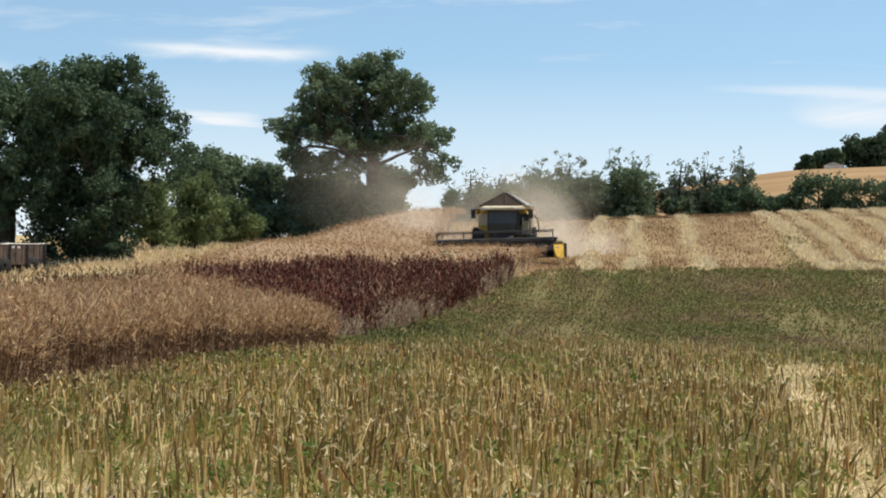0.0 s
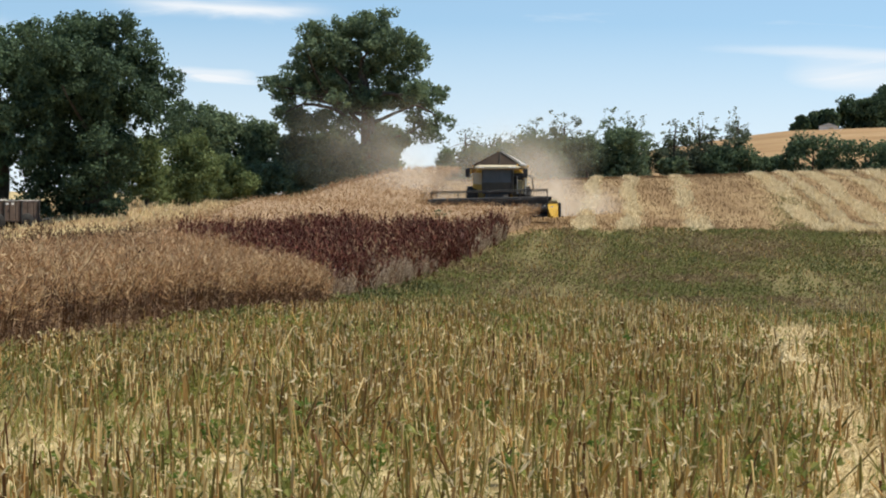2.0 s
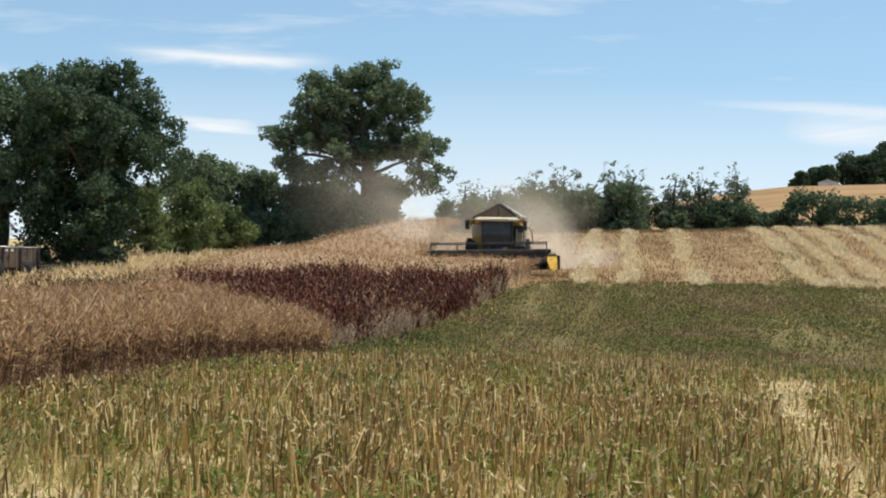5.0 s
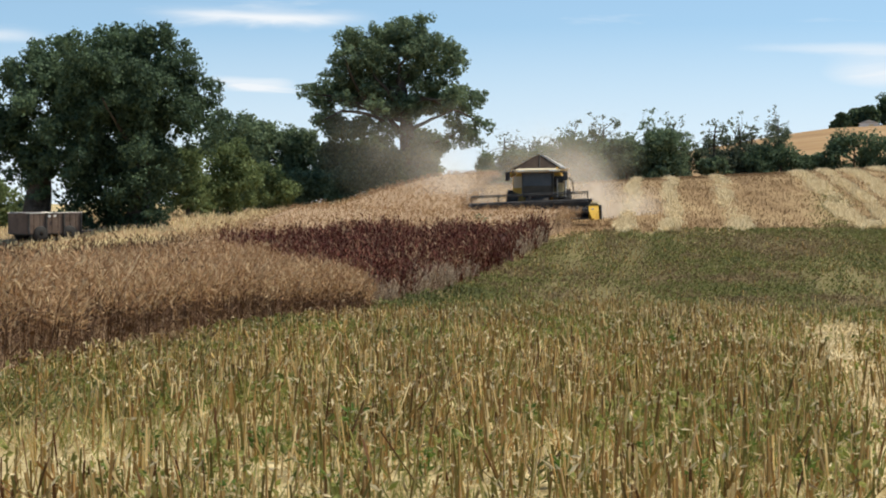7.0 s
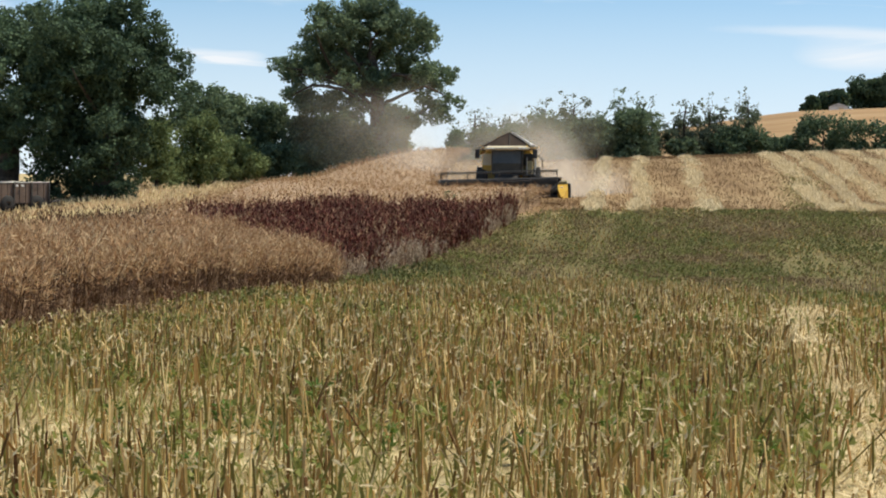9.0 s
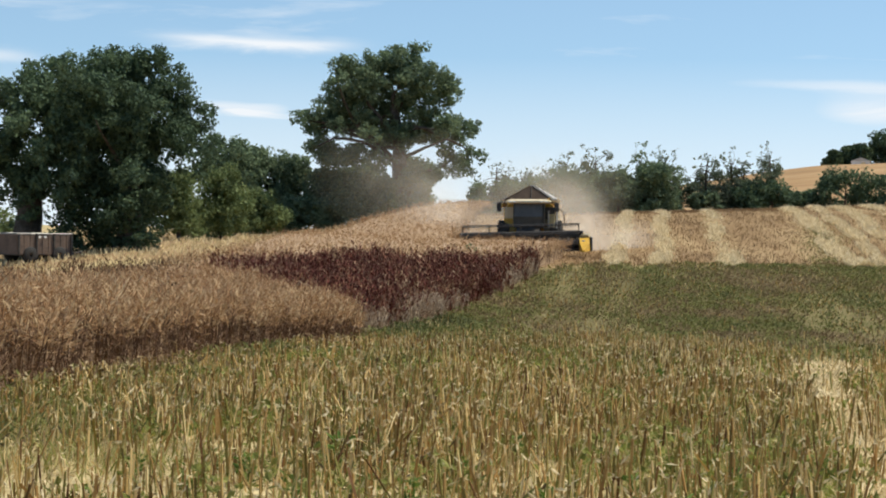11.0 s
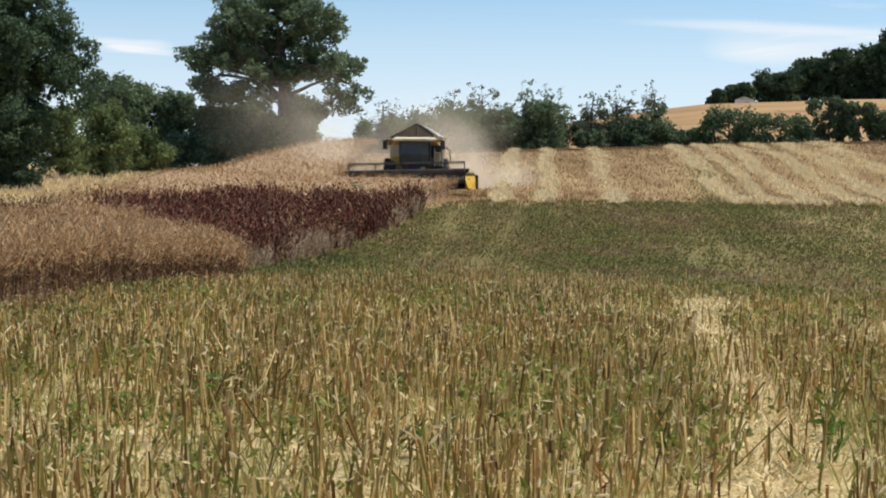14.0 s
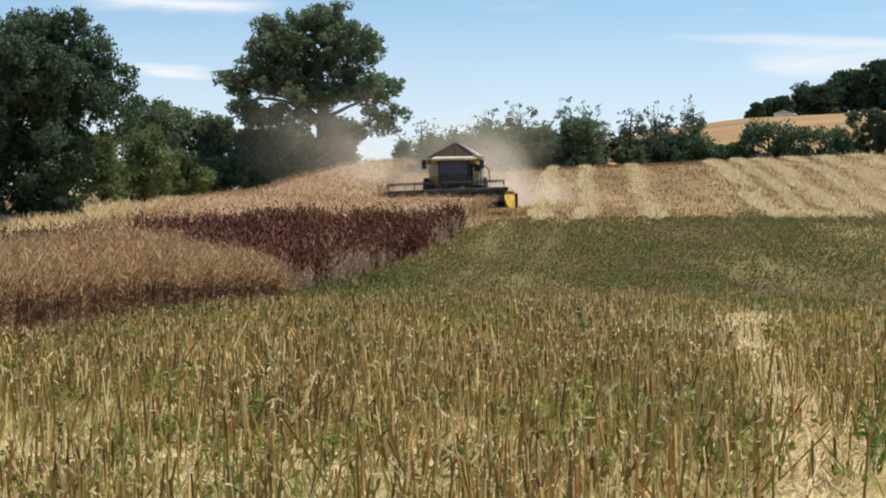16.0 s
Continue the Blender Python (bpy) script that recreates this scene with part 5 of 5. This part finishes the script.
tree("broadleaf_tree", -8.75, 105, leaf_masses([(-0.5, 9.5, 1.5), (1.1, 9.3, 1.4), (2.4, 8.5, 1.3), (3.5, 7.3, 1.25), (3.9, 6.1, 1.0), (3.4, 5.1, 1.3), (1.8, 7.2, 2.0), (-0.5, 7.5, 2.0), (0.8, 5.2, 2.1), (-1.5, 5.0, 2.0),
      (-2.2, 3.0, 1.8), (0.0, 2.8, 1.9), (0.9, 3.4, 1.6), (-2.8, 1.2, 1.2), (-1.7, 0.8, 1.1), (-0.8, 1.0, 1.2), (0.2, 0.8, 1.1), (0.9, 1.2, 1.1), (-0.3, 2.0, 1.4), (-3.0, 0.5, 0.8), (1.1, 0.5, 0.7), (-2.2, 8.2, 1.4), (-3.0, 6.4, 1.5)], 13, 0.0, 1.5), 6.0, 0.5, 56000, 0.18, LEAF_DEEP, "large dense dark green tree with foliage down to the ground", "tree", "trees by the trailer", 2, 13, 0.0, 0.7, 1, 1.0, 1.0, 0.55)
for az, d, w, h, seed in ((-7.25, 128, 4.6, 4.5, 21), (-6.05, 131, 4.2, 4.9, 22), (-4.9, 146, 4.6, 3.4, 20), (-6.6, 138, 4.6, 3.2, 19)):
    tree("leafy_bush", az, d, heap(w, 0.5, h, 18, seed, 0.24), h * 0.5, 0.12, 7500, 0.19, LEAF_LIGHT, "round lighter green bush below the large trees", "bush", "bushes by the large trees", 4, seed)
for az, d, w, h, seed in ((-5.65, 152, 5.8, 7.2, 23), (-4.9, 153, 4.8, 6.6, 29), (-4.15, 154, 5.2, 6.0, 24), (-3.0, 152, 3.8, 4.9, 25), (-1.95, 156, 4.8, 4.6, 26), (-0.5, 157, 3.8, 4.4, 27)):
    tree("hedgerow_tree", az, d, heap(w, 0.5, h, 22, seed, 0.22), h * 0.5, 0.16, 9500, 0.24, LEAF_OAK, "dark green rounded hedgerow tree on the field edge", "tree", "trees behind the slope", 4, seed)
for az, d, w, h, seed in ((-2.3, 149, 4.4, 4.0, 71), (-0.62, 149, 2.8, 3.6, 72), (-1.45, 148.5, 3.2, 3.3, 73), (-3.75, 150, 4.6, 2.6, 74), (-3.0, 149, 3.4, 2.4, 75)):
    tree("undergrowth_bush", az, d, heap(w, 0.1, h, 20, seed, 0.22), h * 0.5, 0.1, 6500, 0.2, LEAF_OAK, "dense bush growing round the foot of the oak", "bush", "bushes round the oak", 4, seed)
tree("leafy_bush", -12.9, 132, heap(4.4, 0.3, 3.1, 20, 28, 0.2), 1.5, 0.1, 6000, 0.22, LEAF_LIGHT, "green bush beyond the trailer", "bush", "", 3, 28)

for az, w, h, seed in ((-15.6, 9, 1.7, 81), (-14.6, 8, 1.4, 82), (-13.5, 8, 1.6, 83), (-12.4, 8, 1.4, 84)):
    tree("distant_bush", az, 215, heap(w, 0.1, h, 26, seed, 0.09, 0.5, taper=0.35), h * 0.6, 0.08, 2400, 0.28, LEAF_OAK, "low dark bush of the far hedge beyond the trailer", "bush", "far hedge", 3, seed)

# the hedge across the slope
for az, w, lo, h, n, leaves, seed in ((1.9, 4.6, 1.0, 6.2, 20, 2000, 31), (3.0, 4.2, 0.6, 4.8, 18, 2600, 32), (3.9, 3.8, 0.8, 6.4, 18, 2600, 33), (4.75, 4.2, 0.6, 6.6, 20, 2800, 39), (6.15, 4.6, 0.5, 6.1, 22, 4600, 34), (6.75, 3.4, 1.5, 6.3, 16, 1500, 40),
                                     (7.95, 3.8, 0.8, 6.0, 18, 2600, 35), (8.6, 2.4, 2.5, 5.8, 10, 700, 38), (9.0, 3.2, 0.4, 5.0, 16, 2400, 36)):
    tree("hedge_tree", az, 186, scrub(w * 1.2, lo * 0.25, h * 1.1, 7, seed), h * 0.8, 0.12, int(leaves * 2.7), 0.23, LEAF_HAZY if seed != 34 else LEAF_OAK, "scrubby thin-topped tree growing up from the hedge", "tree", "trees in the hedge", 9, seed, 0.0, 0.3, 1, 1.0)
tree("hedge_tree", 9.7, 185, scrub(3.0, 3.0, 6.5, 5, 37), 5.2, 0.10, 1300, 0.2, LEAF_HAZY, "small bare-stemmed tree with a tuft of leaves above the hedge", "tree", "trees in the hedge", 6, 37, 0.0, 0.3)
for az, w, h, seed in ((1.9, 5, 3.0, 41), (3.2, 6, 3.2, 42), (4.3, 6.5, 3.9, 43), (5.4, 4.6, 3.5, 55), (6.5, 5.6, 3.9, 44), (7.95, 2.6, 1.6, 45), (9.8, 6.0, 2.6, 46), (10.6, 3.2, 1.6, 47), (11.85, 5.4, 3.7, 48),
                       (13.3, 6.2, 2.8, 49), (14.65, 3.4, 4.3, 50), (15.5, 3.6, 3.7, 56), (16.6, 5.0, 2.7, 51), (17.8, 4.6, 2.6, 52), (18.9, 5.0, 2.7, 53), (20.2, 6, 3.0, 54)):
    tree("hedge_bush", az, 184, heap(w * 1.15, 0.1, h * (1.15 if az < 9 else 1.0), 26, seed, 0.15, 0.5, taper=0.35), h * 0.6, 0.1, 4800, 0.26, LEAF_DARK if az > 9 else LEAF_OAK, "dense dark green hedge bush along the field", "bush", "bushes of the hedge", 4, seed)

# the wood on the hill
for az, d, w, h, seed in ((11.46, 338, 2.4, 2.4, 61), (12.2, 342, 5.0, 3.4, 62), (13.25, 346, 8.0, 5.6, 63), (14.2, 350, 8, 7.6, 64), (15.1, 346, 9.5, 9.0, 65), (16.0, 344, 9, 9.6, 66),
                          (16.6, 341, 9, 11.0, 70), (17.5, 335, 14, 18.5, 67), (18.9, 338, 14, 17.0, 68), (20.6, 340, 14, 16.0, 69)):
    tree("wood_tree", az, d, heap(w * 1.15, h * 0.06, h, 34, seed, 0.17), h * 0.5, 0.25, 15000 if h > 14 else 8000, 0.54, LEAF_DEEP, "dark green tree of the wood on the hill", "tree", "wood on the hill", 4, seed)

for az, d, w, h, seed in ((16.9, 327, 9, 4.2, 76), (18.1, 326, 9, 4.6, 77), (19.4, 326, 10, 4.4, 78), (20.6, 327, 9, 4.4, 79)):
    tree("wood_edge_bush", az, d, heap(w, 0.1, h, 20, seed, 0.16, 0.5, taper=0.35), h * 0.5, 0.15, 4000, 0.42, LEAF_DEEP, "dark bush at the foot of the wood on the hill", "bush", "wood on the hill", 3, seed)

# ---------------------------------------------------------------- trailer


def build_trailer(m):
    t = thing("grain_trailer", m, "brown high-sided farm trailer parked under the trees", "trailer")
    L, W2, z0, z1 = 3.0, 1.0, 0.42, 1.40
    bed = part("bed", boxed((L, 2 * W2, 0.12), (0, 0, z0)), DARK_METAL, t)
    for k in range(9):
        part("side_board", boxed((L / 9 - 0.03, 0.05, z1 - z0), (-L / 2 + (k + 0.5) * L / 9, -W2, (z0 + z1) / 2), bevel=0.01), TRAILER_WOOD, t)
        part("side_board", boxed((L / 9 - 0.03, 0.05, z1 - z0), (-L / 2 + (k + 0.5) * L / 9, W2, (z0 + z1) / 2), bevel=0.01), TRAILER_WOOD, t)
    for k in range(4):
        part("side_post", boxed((0.09, 0.09, z1 - z0 + 0.06), (-L / 2 + 0.05 + k * (L - 0.1) / 3, -W2 - 0.06, (z0 + z1) / 2), bevel=0.01), DARK_METAL, t)
    for s in (-1, 1):
        part("end_board", boxed((0.05, 2 * W2, z1 - z0), (s * L / 2, 0, (z0 + z1) / 2), bevel=0.01), TRAILER_WOOD, t)
        part("top_rail", boxed((L + 0.1, 0.09, 0.07), (0, s * W2, z1 + 0.03), bevel=0.01), GREY_METAL, t)
    for x in (-0.8, 0.8):
        for y in (-0.95, 0.95):
            w = part("wheel", revolved([(-0.15, 0.1), (-0.15, 0.36), (-0.1, 0.40), (0.1, 0.40), (0.15, 0.36), (0.15, 0.1)]), RUBBER, t, "black tyre", True)
            w.matrix_local = pose(x, y, 0.40, 0, 0, 90)
    part("drawbar", tubed((L / 2, 0, z0 - 0.1), (L / 2 + 1.2, 0, 0.5), 0.07), DARK_METAL, t)
    for x in (-L / 2 + 1.15, -L / 2 + 1.45):
        part("side_lamp", boxed((0.13, 0.05, 0.1), (x, -W2 - 0.12, z1 - 0.12), bevel=0.01), LAMP_GLASS, t)
    return t


build_trailer(Matrix.Translation(spot(-11.28, 101, 0.0)) @ pose(0, 0, 0, 0, 0, 11.3 + 28))

# a white shed and a post at the edge of the wood
shed_at = spot(12.25, 333, -0.55)
shed = thing("white_shed", Matrix.Translation(shed_at) @ pose(0, 0, 0, 0, 0, -10), "small white shed at the edge of the wood", "shed")
part("wall", boxed((3.0, 2.2, 1.2), (0, 0, 0.6)), WHITE_PAINT, shed)
part("roof", lofted([[(-1.65, y, 1.2), (1.65, y, 1.2), (0.05, y, 1.75), (-0.05, y, 1.75)] for y in (-1.25, 1.25)]), PALE_PANEL, shed)
part("door", boxed((0.8, 0.05, 1.0), (0.4, -1.12, 0.5), bevel=0.01), CREAM, shed)

# ---------------------------------------------------------------- dust


# drifting dust: across, away and up from the harvester, radius, density
PUFFS = [(3.2, 3.0, 0.8, 2.8, 0.46), (4.9, 3.6, 0.4, 2.4, 0.46), (6.4, 4.4, 0.3, 2.0, 0.28), (2.2, 4.6, 2.4, 2.6, 0.28), (1.2, 6.2, 3.3, 2.5, 0.15),
         (-2.6, 7.0, 1.0, 2.8, 0.20), (-4.8, 9.0, 0.7, 2.8, 0.24), (-5.4, 12.0, 2.2, 2.8, 0.17), (-6.2, 15.0, 4.6, 3.4, 0.12), (-8.6, 20.0, 3.6, 5.0, 0.08),
         (2.6, 15.0, 3.0, 5.0, 0.13), (-1.6, 13.0, 2.4, 4.4, 0.12)]


def build_dust():
    """Soft bulging sheets of fine dust in the air round the harvester."""
    r = np.random.default_rng(77)
    c = np.array(HARVEST_AT)
    rings, spokes = 9, 28
    verts, thick, quads = [], [], []
    for dx, dy, dz, radius, dense in PUFFS:
        start = len(verts)
        lobes = r.uniform(0, 2 * np.pi, 3)
        for k in range(rings):
            q = k / (rings - 1)
            for i in range(spokes):
                a = 2 * np.pi * i / spokes
                rim = radius * q * (1 + 0.14 * np.sin(2 * a + lobes[0]) + 0.10 * np.sin(3 * a + lobes[1]))
                x, z = dx + rim * np.cos(a), dz + rim * np.sin(a)
                y = dy + 0.12 * radius * q * q * (1 + 0.5 * np.cos(a + lobes[2])) + 0.6 * (z - dz) + 0.45 * (x - dx)
                verts.append((c[0] + x, c[1] + y, c[2] + z))
                thick.append(dense * (1 - q * q) ** 1.4)
        for k in range(rings - 1):
            for i in range(spokes):
                j = (i + 1) % spokes
                quads.append((start + k * spokes + i, start + k * spokes + j, start + (k + 1) * spokes + j, start + (k + 1) * spokes + i))
    verts, thick = np.array(verts), np.array(thick)
    me = np_mesh("dust_cloud", verts, np.array(quads), mats=[DUST], smooth=True)
    layer = me.color_attributes.new("thickness", "FLOAT_COLOR", "POINT")
    layer.data.foreach_set("color", np.column_stack([thick, thick, thick, np.ones(len(thick))]).astype(np.float32).ravel())
    stuff("dust_cloud", me, "tan dust and chaff drifting behind the harvester", "dust")


build_dust()


# ---------------------------------------------------------------- single plants that stand out


def leafy_weed(az, d, height, leaves, mat, label, seed, leaf=0.25, slim=0.42):
    r = np.random.default_rng(seed)
    t = thing("weed_plant", Matrix.Translation(spot(az, d, -0.02)) @ pose(0, 0, 0, 0, 0, r.uniform(0, 360)), label, "weed", "single weeds")
    for k in range(3):
        a = r.uniform(0, 2 * math.pi)
        path = bent((0, 0, 0), (math.cos(a) * height * 0.25, math.sin(a) * height * 0.25, height * r.uniform(0.7, 1.0)), r, 0.08, 5)
        me = tube_mesh(path, np.linspace(0.012, 0.004, 5), 5)
        me.materials.clear()
        me.materials.append(mat)
        mesh_part("stem", me, t)
    n = leaves
    f = r.uniform(0.1, 1.0, n)
    a = r.uniform(0, 2 * np.pi, n)
    root = np.stack([np.cos(a) * 0.25 * height * f * r.uniform(0, 1, n), np.sin(a) * 0.25 * height * f * r.uniform(0, 1, n), height * f * 0.9], 1)
    ln = height * leaf * r.uniform(0.6, 1.4, n)
    tip = root + np.stack([np.cos(a) * ln, np.sin(a) * ln, ln * r.uniform(-0.1, 0.9, n)], 1)
    mesh_part("leaves", sprays("leaves", root, tip, ln * slim, [mat]), t)
    return t


LEAF_FRESH = material("fresh_weed_leaf", [(0.07, 0.12, 0.022), (0.12, 0.19, 0.035), (0.19, 0.27, 0.06)], 3.0, island=0.5, through_light=0.35)
DEAD_STALK = material("dead_weed", [(0.05, 0.028, 0.018), (0.10, 0.055, 0.032), (0.16, 0.095, 0.055)], 2.0, island=0.5)
leafy_weed(6.45, 25.6, 0.34, 46, LEAF_FRESH, "dark green leafy weed among the stubble", 201)
for az, d, h, s in ((-5.3, 13.6, 0.26, 202), (-6.9, 12.9, 0.24, 203), (-2.6, 14.8, 0.28, 204), (2.4, 15.5, 0.24, 205), (8.8, 13.0, 0.26, 206), (15.2, 12.4, 0.3, 207), (-8.5, 13.8, 0.22, 208), (-9.6, 12.2, 0.2, 231), (-7.9, 11.3, 0.22, 232), (-6.2, 11.2, 0.2, 233), (-3.9, 12.6, 0.22, 234), (-3.2, 11.4, 0.2, 235), (-0.6, 12.4, 0.22, 236), (0.9, 13.7, 0.2, 237), (3.4, 12.0, 0.24, 238), (5.9, 12.8, 0.22, 239), (7.2, 11.4, 0.24, 240), (10.4, 12.2, 0.22, 241), (11.2, 14.6, 0.24, 242), (14.9, 14.6, 0.26, 243), (16.6, 13.2, 0.26, 244), (17.4, 26.5, 0.4, 245)):
    leafy_weed(az, d, h, 34, LEAF_FRESH, "low bright green weed between the cut stalks", s)
for az, d, h, s in ((1.25, 92, 1.35, 211), (-2.2, 54.5, 0.9, 212), (-0.6, 64, 0.8, 213)):
    leafy_weed(az, d, h, 160, LEAF_OAK, "tall green weed standing in the crop", s, 0.14, 0.35)
for az, d, h, s in ((-7.6, 31.5, 1.75, 221), (-11.0, 30, 1.55, 222), (-10.4, 33, 1.5, 223), (-6.0, 40, 1.45, 224), (-9.0, 36, 1.6, 225)):
    leafy_weed(az, d, h, 120, DEAD_STALK, "dead brown weed stalk rising above the crop", s, 0.07, 0.2)
